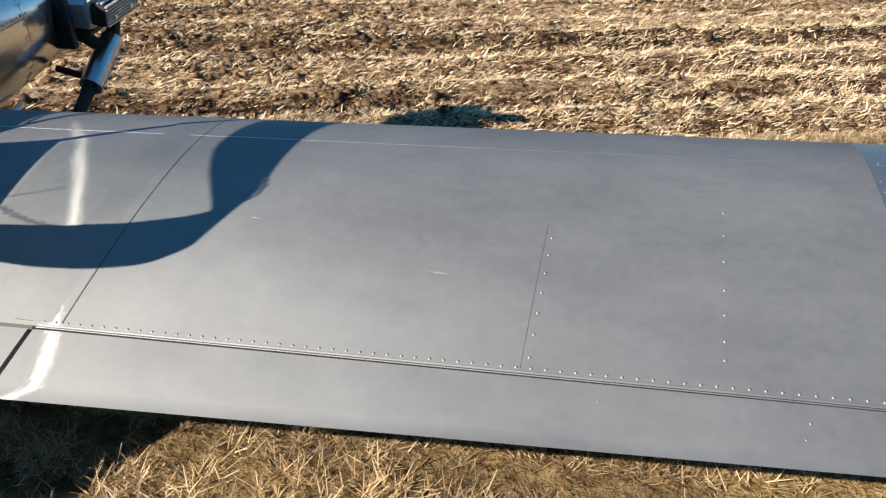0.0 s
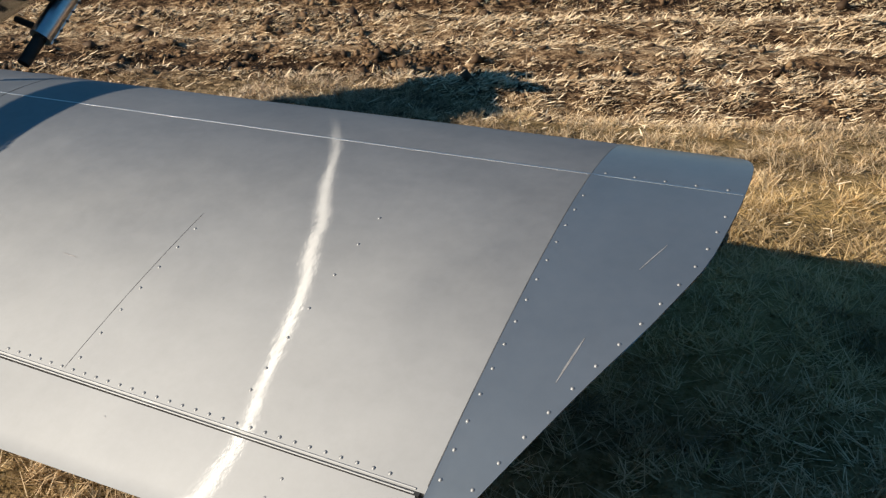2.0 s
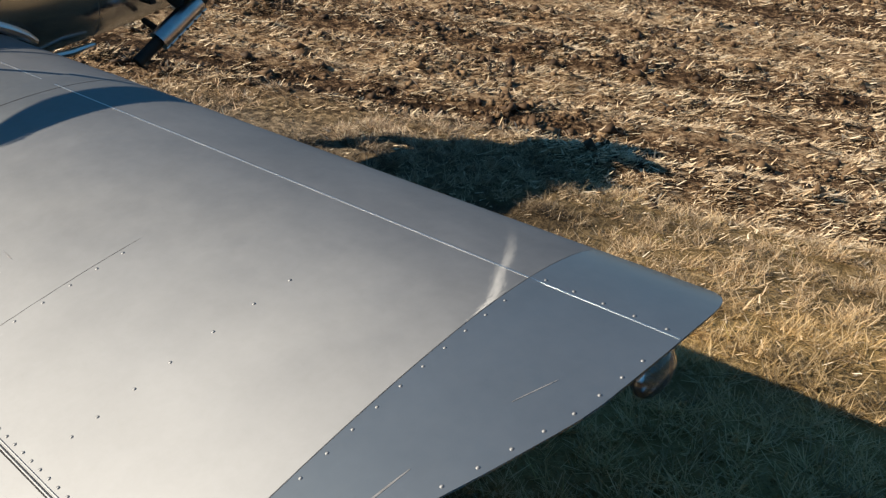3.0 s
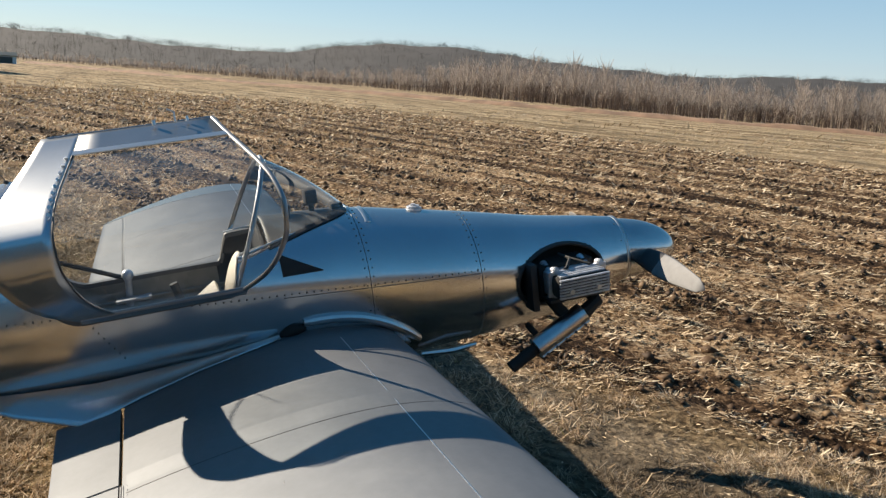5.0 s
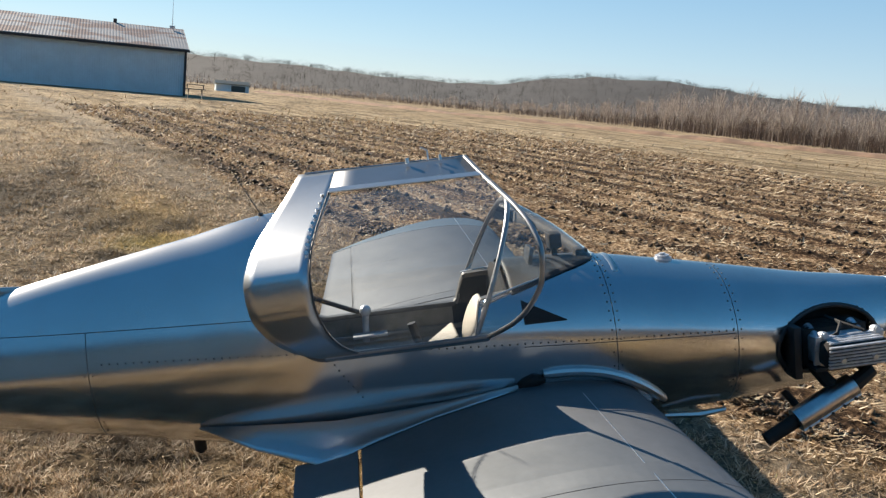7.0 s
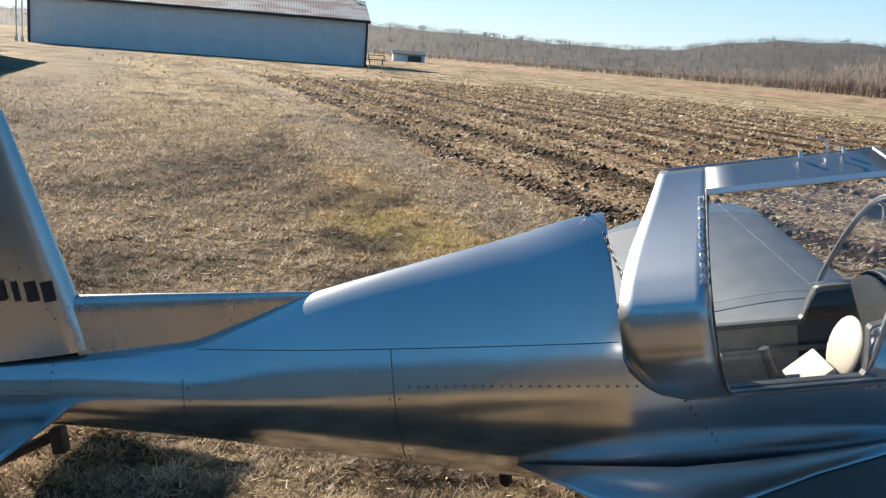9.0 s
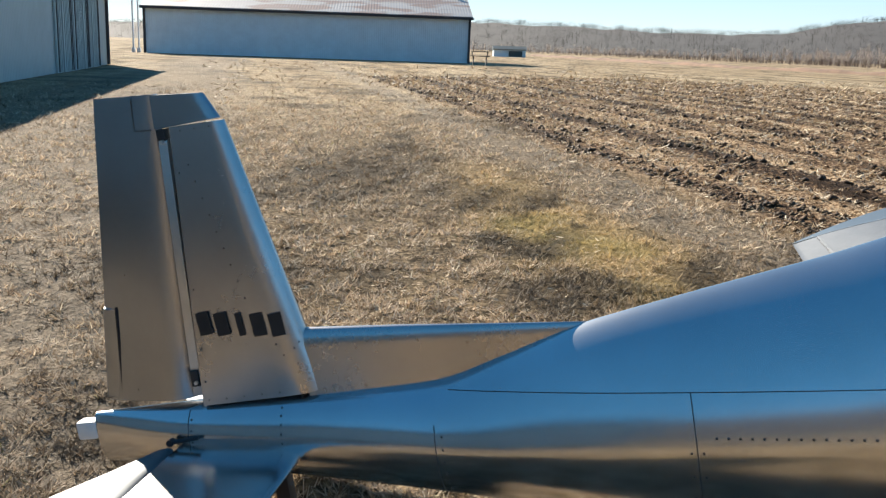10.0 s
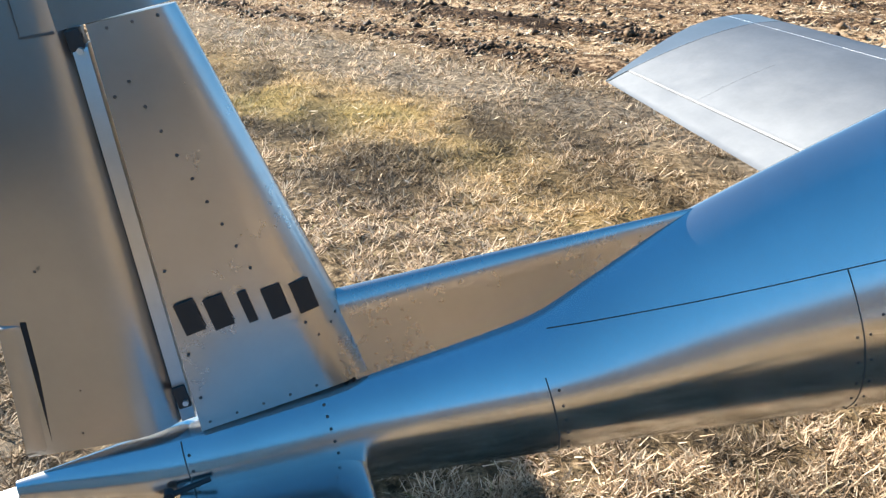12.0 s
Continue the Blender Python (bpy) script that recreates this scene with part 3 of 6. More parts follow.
# dry turf: dense and near, thinner away
gxs, gys = spread(50000, 0.3, 5.9, -3.4, 3.4, turf_cover)
near = tufts(gxs, gys, np.full(len(gxs), 1.12), 11, 0.044, 0.0027)
gxs, gys, far_r = fan_spread(84000, 2.2, -2.8, 1.9, 34, 120, 222, lambda x, y: turf_cover(x, y) * smooth01((36 - np.hypot(x - 2.2, y + 2.8)) / 16))
away = tufts(gxs, gys, 1 + np.minimum(far_r / 5, 3.2), 8)
scatter_mesh("dry_grass", np.concatenate([near, away]), [(0, 1, 2, 3)], 4, GRASS, "flattened straw-coloured dry winter grass", "grass", patches=True)


# straw lying on the tilled field, mostly along its rows
def straw_cover(x, y):
    across = (y - EDGE_SLOPE * x) / math.hypot(1, EDGE_SLOPE)
    along = (x + EDGE_SLOPE * y) / math.hypot(1, EDGE_SLOPE)
    return np.clip(tilled_amount(x, y) + 0.06, 0, 1) * np.clip(0.52 + 0.35 * wobble(along * 0.3, across, 3.4, 22) + 0.6 * wobble(along * 0.6, across, 13, 23) + 0.45 * wobble(along * 0.7, across, 37, 29) + 0.32 * smooth01((x + 0.5) / 3) - (0.15 + 0.45 * smooth01((-x - 3) / 3)) * np.sin(across * 3.378 - 5.4), 0.04, 1)


gxs, gys, far_r = fan_spread(700000, 3.2, -1.8, 2.6, 70, 68, 205, straw_cover)
k = len(gxs)
turn = np.where(rs.uniform(0, 1, k) < 0.6, math.atan(EDGE_SLOPE) + rs.normal(0, 0.55, k), rs.uniform(0, 2 * np.pi, k))
size = 1 + far_r / 4.5
sx, sy = spread(190000, -4.0, 6.5, 1.0, 7.5, straw_cover)
m_ = len(sx)
stalks = flat_blades(sx, sy, 0.052 * rs.uniform(0.3, 1.5, m_), 0.0036 * rs.uniform(0.6, 1.4, m_), np.abs(rs.normal(0, 0.22, m_)).clip(0.02, 0.8), math.atan(EDGE_SLOPE) + rs.normal(0, 0.9, m_))
chips = flat_blades(gxs, gys, 0.020 * size * rs.uniform(0.3, 1.6, k), 0.0036 * size**1.15 * rs.uniform(0.6, 1.4, k), np.abs(rs.normal(0, 0.28, k)).clip(0.02, 0.85), turn)
scatter_mesh("straw_residue", np.concatenate([chips, stalks]), [(0, 1, 2, 3)], 4, STRAW, "pale chopped straw lying over tilled soil", "straw")

# soil clods: small uneven lumps, thickest on the ridges that the tines left
gxs, gys, far_r = fan_spread(300000, 3.0, -2.0, 2.6, 60, 68, 205, lambda x, y: tilled_amount(x, y) * (1 - 0.75 * smooth01((x - 0.3) / 2.5)) * np.clip(0.06 + 0.5 * smooth01(wobble(x, y, 4.0, 27) * 0.8 + 0.1) + (0.22 + 0.45 * smooth01((-x - 4) / 4) * smooth01((4.5 + beside_field(x, y)) / 2)) * np.clip(np.sin((y - EDGE_SLOPE * x) / math.hypot(1, EDGE_SLOPE) * 3.378 - 5.4), 0, 1) ** 3 * np.clip(0.6 + wobble(x, y, 1.2, 26), 0.1, 1), 0.03, 1))
r = (0.0085 * rs.lognormal(0, 0.5, len(gxs)) * (1 + far_r / 6.5)).clip(0.003, 0.062)
z = ground_height(gxs, gys)
c = np.stack([gxs, gys, z + 0.1 * r], -1)
lump = np.array([(1, 0, 0), (0, 1, 0), (-1, 0, 0), (0, -1, 0), (0, 0, 0.7), (0, 0, -0.6)], float)
turn = rs.uniform(0, np.pi, len(c))
spun = np.stack([lump[None, :, 0] * np.cos(turn)[:, None] - lump[None, :, 1] * np.sin(turn)[:, None], lump[None, :, 0] * np.sin(turn)[:, None] + lump[None, :, 1] * np.cos(turn)[:, None], np.repeat(lump[None, :, 2], len(c), 0)], -1)
co = c[:, None] + spun * rs.uniform(0.45, 1.5, (len(c), 6, 1)) * r[:, None, None] + rs.uniform(-0.35, 0.35, (len(c), 6, 3)) * r[:, None, None]
scatter_mesh("soil_clods", co.reshape(-1, 3), [(0, 1, 4), (1, 2, 4), (2, 3, 4), (3, 0, 4), (1, 0, 5), (2, 1, 5), (3, 2, 5), (0, 3, 5)], 6, CLOD, "dark brown turned soil clods", "soil")


# ---------------------------------------------------------------- hills and woods
def polar(az, d):
    """Plan position at an azimuth (degrees from +y to the left) and distance."""
    a = radians(az)
    return -math.sin(a) * d, math.cos(a) * d


# unseen crest from 180 to 310 is raised to keep pale sky out of reflections
crest = hermite([0, 20, 40, 48, 53, 56, 60, 66, 71, 75, 78.4, 81.4, 84.4, 90, 96, 100, 110, 130, 180, 230, 270, 310, 360],
                [1.6, 1.9, 2.1, 2.1, 1.95, 1.75, 1.85, 2.15, 2.55, 2.45, 2.05, 1.55, 1.45, 1.55, 1.68, 1.70, 1.2, 0.7, 4.0, 11.0, 12.0, 8.0, 1.6])


def hill_height(az, d):
    top = 1.6 + 1000 * math.tan(radians(crest(az % 360) - 0.28))
    t = (d - 420) / 580
    return -2 + (top + 2) * (t * t * (3 - 2 * t)) if t < 1 else top - (d - 1000) * 0.02


rings = []
for d in (400, 480, 560, 640, 720, 800, 870, 930, 980, 1010, 1080, 1250, 1500):
    rings.append([(*polar(a, d), hill_height(a, d) + (0 if d < 500 else 1.5 * math.sin(a * 1.7 + d) + 1.0 * math.sin(a * 4.1))) for a in np.linspace(0, 360, 241)])
v, f = loft(rings)
tagged(mesh_ob("hills", v, f, HILL), "low wooded hills along the horizon, raised on the unseen side", "hill", kind="structure")


def bare_trees(name, rows, mat, label, limbs, twigs, low=0.15, thin=1.0):
    """Leafless trees as one mesh: tapered trunks, rising limbs and fine twigs, turned every way."""
    out = []

    def sliver(p, q, w0, w1):
        a = random.uniform(0, math.pi)
        ux, uy = math.cos(a), math.sin(a)
        out.append([(p[0] - ux * w0, p[1] - uy * w0, p[2]), (p[0] + ux * w0, p[1] + uy * w0, p[2]), (q[0] + ux * w1, q[1] + uy * w1, q[2]), (q[0] - ux * w1, q[1] - uy * w1, q[2])])
    for x, y, z, h, wide in rows:
        tw = (h * 0.008 + 0.02) * (0.7 + math.hypot(x, y) / 420) * thin
        lx, ly = random.uniform(-0.05, 0.05) * h, random.uniform(-0.05, 0.05) * h
        top = (x + lx, y + ly, z + h * 0.94)
        sliver((x, y, z - 0.5), top, tw, tw * 0.2)
        sliver((x, y, z - 0.5), top, tw, tw * 0.2)
        for _ in range(limbs):
            s = random.uniform(low, 0.75)
            a, reach = random.uniform(0, 2 * math.pi), random.uniform(0.4, 1.0) * wide * h * math.sin(math.pi * (0.25 + 0.7 * s))
            p = (x + lx * s, y + ly * s, z + h * s)
            e = min(1.0, s + random.uniform(0.15, 0.38))
            q = (p[0] + math.cos(a) * reach, p[1] + math.sin(a) * reach, z + h * e * random.uniform(0.93, 1.02))
            sliver(p, q, tw * 0.5, tw * 0.15)
            for _ in range(twigs):
                u = random.uniform(0.35, 0.95)
                m_ = [p[i] + (q[i] - p[i]) * u for i in range(3)]
                r_ = wide * h * random.uniform(0.2, 0.5)
                b_ = a + random.uniform(-1.5, 1.5)
                sliver(m_, (m_[0] + math.cos(b_) * r_, m_[1] + math.sin(b_) * r_, m_[2] + random.uniform(0.05, 0.2) * h), tw * 0.22, tw * 0.10)
    co = np.array(out, float).reshape(-1, 3)
    return scatter_mesh(name, co, [(0, 1, 2, 3)], 4, mat, label, "trees")


random.seed(5)
edge_d = hermite([20, 40, 48, 56, 66, 76, 85, 93, 100, 112], [95, 100, 108, 118, 150, 215, 250, 300, 330, 360])
tops = hermite([20, 40, 48, 53, 58, 63, 66, 70, 74, 80, 90, 100, 112], [1.7, 1.5, 1.4, 1.15, 1.3, 1.6, 1.65, 1.35, 0.75, 0.35, 0.2, 0.2, 0.2])
tall, low_brush = [], []
for _ in range(1500):
    az = random.triangular(22, 112, 58)
    d = edge_d(az) * random.uniform(1.0, 1.25)
    h = (1.6 + d * math.tan(radians(tops(az)))) * random.choice((0.55, 0.7, 0.85, 0.95, 1.0, 1.08)) * random.uniform(0.9, 1.1)
    h *= 0.98 + 0.22 * math.sin(az * 2.3 + 1.0) * math.sin(az * 5.1) + 0.12 * math.sin(az * 13.7 + d * 0.2)
    tall.append((*polar(az, d), 0, max(1.8, h), random.uniform(0.16, 0.32)))
for _ in range(2600):
    az = random.triangular(22, 116, 62)
    d = edge_d(az) * random.uniform(0.97, 1.22)
    h = (1.6 + d * math.tan(radians(tops(az)))) * random.uniform(0.2, 0.6)
    low_brush.append((*polar(az, d), 0, max(1.2, h), random.uniform(0.35, 0.6)))
bare_trees("bare_riverside_trees", tall, WOOD_NEAR, "leafless pale grey cottonwoods along a field edge", 14, 5, 0.2, 1.15)
bare_trees("bare_undergrowth", low_brush, BRUSH, "leafless reddish-brown brush under the trees", 9, 2, 0.02, 1.5)
rows = []
for _ in range(4200):
    az = random.uniform(25, 120)
    d = random.uniform(470, 1000)
    rows.append((*polar(az, d), hill_height(az, d) - 2.0, random.uniform(4, 8), random.uniform(0.7, 1.2)))
for _ in range(3000):
    az = random.uniform(25, 120)
    rows.append((*polar(az, random.uniform(960, 1012)), hill_height(az, 1000) - 2.0, random.uniform(4.0, 7.5) * (0.85 + 0.25 * math.sin(az * 3.1)), random.uniform(0.5, 0.9)))
bare_trees("bare_hill_woods", rows, WOOD_FAR, "leafless grey-brown woods covering the hills", 10, 2, 0.25, 0.45)

# low bank of bare earth along the far side of the airstrip
line = [Vector((-205, -20, 0)), Vector((-160, -3, 0)), Vector((-122, 15, 0)), Vector((-99, 32, 0)), Vector((-82, 44, 0)), Vector((-62, 66, 0))]
rings = []
for i in range(len(line) - 1):
    for k in range(24):
        u = k / 24
        p = line[i].lerp(line[i + 1], u)
        d = (line[i + 1] - line[i]).normalized()
        n = Vector((-d.y, d.x, 0))
        h = 0.36 + 0.14 * math.sin(i * 7 + k * 0.9) * math.sin(i * 3 + k * 0.37) + random.uniform(-0.05, 0.05)
        w = 1.6 + random.uniform(-0.4, 0.6)
        rings.append([p - n * w - Vector((0, 0, 0.1)), p - n * w * 0.5 + Vector((0, 0, h * 0.75)), p + Vector((0, 0, h)), p + n * w * 0.6 + Vector((0, 0, h * 0.6)), p + n * w - Vector((0, 0, 0.1))])
v, f = loft(rings)
tagged(mesh_ob("earth_bank", v, f, BANK, smooth=True), "low bank of bare brown earth beside the airstrip", "earth bank", kind="structure")


# ---------------------------------------------------------------- buildings
def frame_of(origin, along):
    """A plan frame: x along a wall, y into the building."""
    a = math.atan2(along[1], along[0])
    return pose(origin[0], origin[1], 0, 0, 0, math.degrees(a))


def gable_hangar(name, label, m, length, depth, eave, ridge, wall_mat, roof_mat, posts=False, doors=0):
    """A metal building; its long front wall runs along local x at y = 0 and the body lies towards +y."""
    root = tagged(new(name), label, "hangar")
    root.matrix_world = m
    bm = bmesh.new()
    for size, at in (((length, 0.15, eave), (length / 2, 0.075, eave / 2)), ((length, 0.15, eave), (length / 2, depth - 0.075, eave / 2))):
        box(bm, size, Matrix.Translation(at))
    part("wall", bm, wall_mat, root, "ribbed metal side wall", smooth=False)
    for x in (0.075, length - 0.075):
        y = [0.15, depth - 0.15]
        v, f = [], []
        for dx in (-0.07, 0.07):
            v += [(x + dx, y[0], 0), (x + dx, y[1], 0), (x + dx, y[1], eave), (x + dx, depth / 2, ridge - 0.06), (x + dx, y[0], eave)]
        f = [(0, 1, 2, 3, 4), (9, 8, 7, 6, 5)] + [(i, 5 + i, 5 + (i + 1) % 5, (i + 1) % 5) for i in range(5)]
        mesh_ob("end_wall", v, f, wall_mat, root, smooth=False)
    for y0, y1 in ((-0.35, depth / 2), (depth + 0.35, depth / 2)):
        drop = (ridge - eave) / (depth / 2)
        z0 = eave - 0.35 * drop + 0.05
        v = [(-0.3, y0, z0), (length + 0.3, y0, z0), (length + 0.3, y1, ridge + 0.05), (-0.3, y1, ridge + 0.05)]
        v += [(a, b, c + 0.1) for a, b, c in v]
        mesh_ob("roof", v, [(3, 2, 1, 0), (4, 5, 6, 7), (0, 1, 5, 4), (1, 2, 6, 5), (2, 3, 7, 6), (3, 0, 4, 7)], roof_mat, root, "weathered metal roof with rusty sheets", smooth=False)
    bm = bmesh.new()
    box(bm, (length + 0.7, 0.12, 0.22), Matrix.Translation((length / 2, -0.42, eave - 0.12)))
    part("eave_trim", bm, TRIM_DARK, root, "dark eave trim", smooth=False)
    for x in (-0.04, length + 0.04):
        bm = bmesh.new()
        box(bm, (0.2, 0.24, eave), Matrix.Translation((x, -0.02, eave / 2)))
        part("corner_trim", bm, TRIM_DARK, root, "dark corner trim", smooth=False)
    if posts:
        for dx in (-1.2, -0.7):
            bm = bmesh.new()
            tube(bm, [(dx, 0.5, 0), (dx, 0.5, eave + 0.6)], 0.08)
            box(bm, (0.3, 0.3, 0.4), Matrix.Translation((dx, 0.5, 0.2)), 0.02)
            part("door_track_post", bm, CAST, root, "grey steel post")
        bm = bmesh.new()
        tube(bm, [(length - 6, depth / 2, ridge), (length - 6, depth / 2, ridge + 0.5)], 0.16)
        part("roof_vent", bm, TRIM_DARK, root)
        bm = bmesh.new()
        tube(bm, [(length - 0.8, depth / 2 - 0.6, ridge - 0.3), (length - 0.8, depth / 2 - 0.6, ridge + 2.8)], [0.04, 0.015])
        box(bm, (0.5, 0.05, 0.25), Matrix.Translation((length - 0.8, depth / 2 - 0.6, ridge + 0.25)))
        part("mast", bm, CAST, root, "thin roof mast")
    for i in range(doors):
        w = 1.15
        bm = bmesh.new()
        box(bm, (w - 0.03, 0.07, eave * 0.86), Matrix.Translation((length - 3.2 - i * w, -0.05 - 0.05 * (i % 2), eave * 0.43)), 0.008)
        part("sliding_door", bm, WALL_GREY, root, "tall grey sliding door leaf", smooth=False)
        for dx in (-0.28, 0.05, 0.33):
            bm = bmesh.new()
            box(bm, (0.06 + 0.03 * (i % 3), 0.03, eave * 0.84), Matrix.Translation((length - 3.2 - i * w + dx, -0.10 - 0.05 * (i % 2), eave * 0.43)))
            part("door_rib", bm, TRIM_DARK if (i + int(dx * 10)) % 3 == 0 else WALL_GREY, root, smooth=False)
    return root


gable_hangar("long_hangar", "long white metal hangar with a rusty weathered roof", frame_of((-76.8, -44.3), (-7.1, 28.5)), 29.4, 14, 4.15, 6.1, WALL_WHITE, ROOF_RUST, posts=True)
gable_hangar("near_hangar", "grey metal hangar with tall sliding doors", frame_of((14.0, -5.6), (-1.0, -0.40)), 60.3, 11, 3.9, 5.6, WALL_GREY, ROOF_RUST, doors=9)


def small_shed():
    root = tagged(new("small_shed"), "small white shed with a dark low gable roof", "shed")
    root.matrix_world = pose(-164.3, -21.0, 0, 0, 0, 12)
    bm = bmesh.new()
    box(bm, (3.2, 5.6, 1.35), Matrix.Translation((0, 0, 0.675)))
    part("wall", bm, WALL_WHITE, root, smooth=False)
    v = [(x, y, z) for y in (-3.0, 3.0) for x, z in ((-1.9, 1.3), (0, 1.85), (1.9, 1.3), (1.9, 1.2), (-1.9, 1.2))]
    f = [(0, 1, 6, 5), (1, 2, 7, 6), (2, 3, 8, 7), (3, 4, 9, 8), (4, 0, 5, 9), (4, 3, 2, 1, 0), (5, 6, 7, 8, 9)]
    mesh_ob("roof", v, f, ROOF_GREEN, root, "dark green roof", smooth=False)
    bm = bmesh.new()
    box(bm, (0.08, 2.4, 1.0), Matrix.Translation((1.63, 1.0, 0.55)))
    part("door", bm, ROOF_GREEN, root, "dark wide door", smooth=False)


small_shed()


def picnic_table():
    root = tagged(new("picnic_table"), "dark wooden trestle table beside the hangar", "table")
    root.matrix_world = pose(-76.5, -13.6, 0, 0, 0, 10)
    bm = bmesh.new()
    box(bm, (0.8, 1.7, 0.07), Matrix.Translation((0, 0, 0.78)), 0.01)
    part("tabletop", bm, TRIM_DARK, root)
    bm = bmesh.new()
    box(bm, (0.8, 1.5, 0.06), Matrix.Translation((0, 0, 1.15)), 0.01)
    part("shelf", bm, TRIM_DARK, root)
    for y in (-0.55, 0.55):
        for s in (-1, 1):
            bm = bmesh.new()
            tube(bm, [(s * 0.35, y, 0), (-s * 0.25, y, 0.76)], 0.05, 6)
            part("leg", bm, TRIM_DARK, root)
        bm = bmesh.new()
        tube(bm, [(0, y * 1.2, 0.8), (0, y * 1.2, 1.14)], 0.045, 6)
        part("upright", bm, TRIM_DARK, root)


picnic_table()


# ---------------------------------------------------------------- the aeroplane
plane = tagged(new("light_aeroplane"), "small bare-aluminium single-seat taildragger with its canopy swung open", "aeroplane")
plane.matrix_world = pose(0, 0, 0.5, 11)

# fuselage stations, from tail to nose: half width, top, bottom, widest height, roundness of the upper half
ST = [-3.74, -3.44, -3.05, -2.65, -2.45, -2.235, -1.95, -1.6, -1.25, -0.9, -0.6, -0.45, -0.1, 0.2, 0.45, 0.8, 0.95, 1.13]
HW = hermite(ST, [0.022, 0.085, 0.118, 0.158, 0.178, 0.202, 0.232, 0.27, 0.300, 0.308, 0.308, 0.306, 0.300, 0.287, 0.266, 0.215, 0.188, 0.142])
ZT = hermite(ST, [0.600, 0.607, 0.612, 0.620, 0.668, 0.727, 0.782, 0.842, 0.900, 0.84, 0.66, 0.618, 0.600, 0.546, 0.493, 0.417, 0.392, 0.358])
ZB = hermite(ST, [0.440, 0.405, 0.352, 0.285, 0.245, 0.20, 0.145, 0.075, 0.005, -0.04, -0.055, -0.058, -0.055, -0.05, -0.045, -0.02, 0.005, 0.062])
ZM = hermite(ST, [0.545, 0.515, 0.475, 0.440, 0.430, 0.423, 0.415, 0.405, 0.395, 0.39, 0.370, 0.365, 0.32, 0.285, 0.25, 0.20, 0.19, 0.185])
EU = hermite(ST, [2.0, 2.0, 1.95, 1.75, 1.55, 1.5, 1.5, 1.55, 1.6, 1.8, 2.0, 2.0, 2.0, 2.0, 2.0, 2.0, 2.0, 2.0])
EL = hermite(ST, [2.0, 2.1, 2.2, 2.3, 2.3, 2.3, 2.35, 2.4, 2.4, 2.4, 2.4, 2.4, 2.3, 2.2, 2.1, 2.0, 2.0, 2.0])


def fus(y, th, off=0.0):
    """A point of the fuselage skin at station y; th runs from -90 (keel) over 0 (side) to 90 (top); beyond is the port side."""
    port = th > 90 or th < -90
    t = radians(180 - th if th > 90 else -180 - th if th < -90 else th)
    c, s = max(0.0, math.cos(t)), math.sin(t)
    e = EU(y) if s > 0 else EL(y)
    h = ZT(y) - ZM(y) if s > 0 else ZM(y) - ZB(y)
    x = (HW(y) + off) * c ** (2 / e)
    return Vector((-x if port else x, y, ZM(y) + math.copysign((h + off) * abs(s) ** (2 / e), s)))


def fus_n(y, th):
    a = fus(y + 0.01, th) - fus(y - 0.01, th)
    lo, hi = (th - 1, th + 1)
    b = fus(y, hi) - fus(y, lo)
    n = b.cross(a)
    c = fus(y, th) - Vector((0, y, ZM(y)))
    return (n if n.dot(c) > 0 else -n).normalized()


def th_at(y, z):
    """The angle th at which the starboard skin has height z."""
    s = (z - ZM(y)) / (ZT(y) - ZM(y) if z > ZM(y) else ZM(y) - ZB(y))
    e = EU(y) if s > 0 else EL(y)
    return math.degrees(math.asin(math.copysign(min(1, abs(s)) ** (e / 2), s)))


def rail(y):
    """Height of the cockpit rail: level beside the seat, up to the windshield's foot ahead of the bow."""
    if y > -0.60:
        u = min(1.0, (y + 0.60) / 0.045)
        return 0.405 + 0.125 * u * u * (3 - 2 * u) + 0.10 * max(0.0, y + 0.555)
    return 0.405 + 0.10 * max(0.0, (-1.12 - y) / 0.14) ** 2


def skin(name, ys, th0, th1, n, label, holes=False, off=0.0, mat=None, parent=None):
    rings = []
    for y in ys:
        a, b = (th0(y) if callable(th0) else th0), (th1(y) if callable(th1) else th1)
        rings.append([fus(y, a + (b - a) * k / n, off) for k in range(n + 1)])
    v, f = loft(rings, flip=ys[0] > ys[-1])
    if holes:
        f = [q for q in f if not any(((v[i].y - 0.76) / 0.21) ** 2 + ((v[i].z - 0.2) / 0.125) ** 2 < 1 and abs(v[i].x) > 0.1 for i in q)]
    return mesh_ob(name, v, f, mat or ALU_BODY, parent or plane, label)


nose = skin("nose_cowl", [float(y) for y in np.linspace(-0.44, 1.13, 80)], -180, 180, 120, "polished aluminium engine cowl", holes=True)
cock = skin("cockpit_side", [float(y) for y in np.linspace(-1.26, -0.44, 84)], lambda y: 180 - th_at(y, rail(y)) - 360, lambda y: th_at(y, rail(y)), 90, "aluminium cockpit side skin")
tail_cone = skin("tail_cone", [float(y) for y in np.linspace(-3.74, -1.26, 96)], -180, 180, 96, "polished aluminium rear fuselage with a raised turtledeck")
liner = skin("cockpit_liner", [float(y) for y in np.linspace(-1.24, -0.61, 36)], lambda y: 180 - th_at(y, rail(y)) - 360, lambda y: th_at(y, rail(y)), 60, "grey inner cockpit skin", off=-0.02, mat=INSIDE)
skin("panel_side_liner", [float(y) for y in np.linspace(-0.61, -0.45, 20)], lambda y: 180 - th_at(y, rail(y)) - 360, lambda y: th_at(y, rail(y)), 60, "dark inner skin beside the instrument panel", off=-0.012, mat=GLARE)
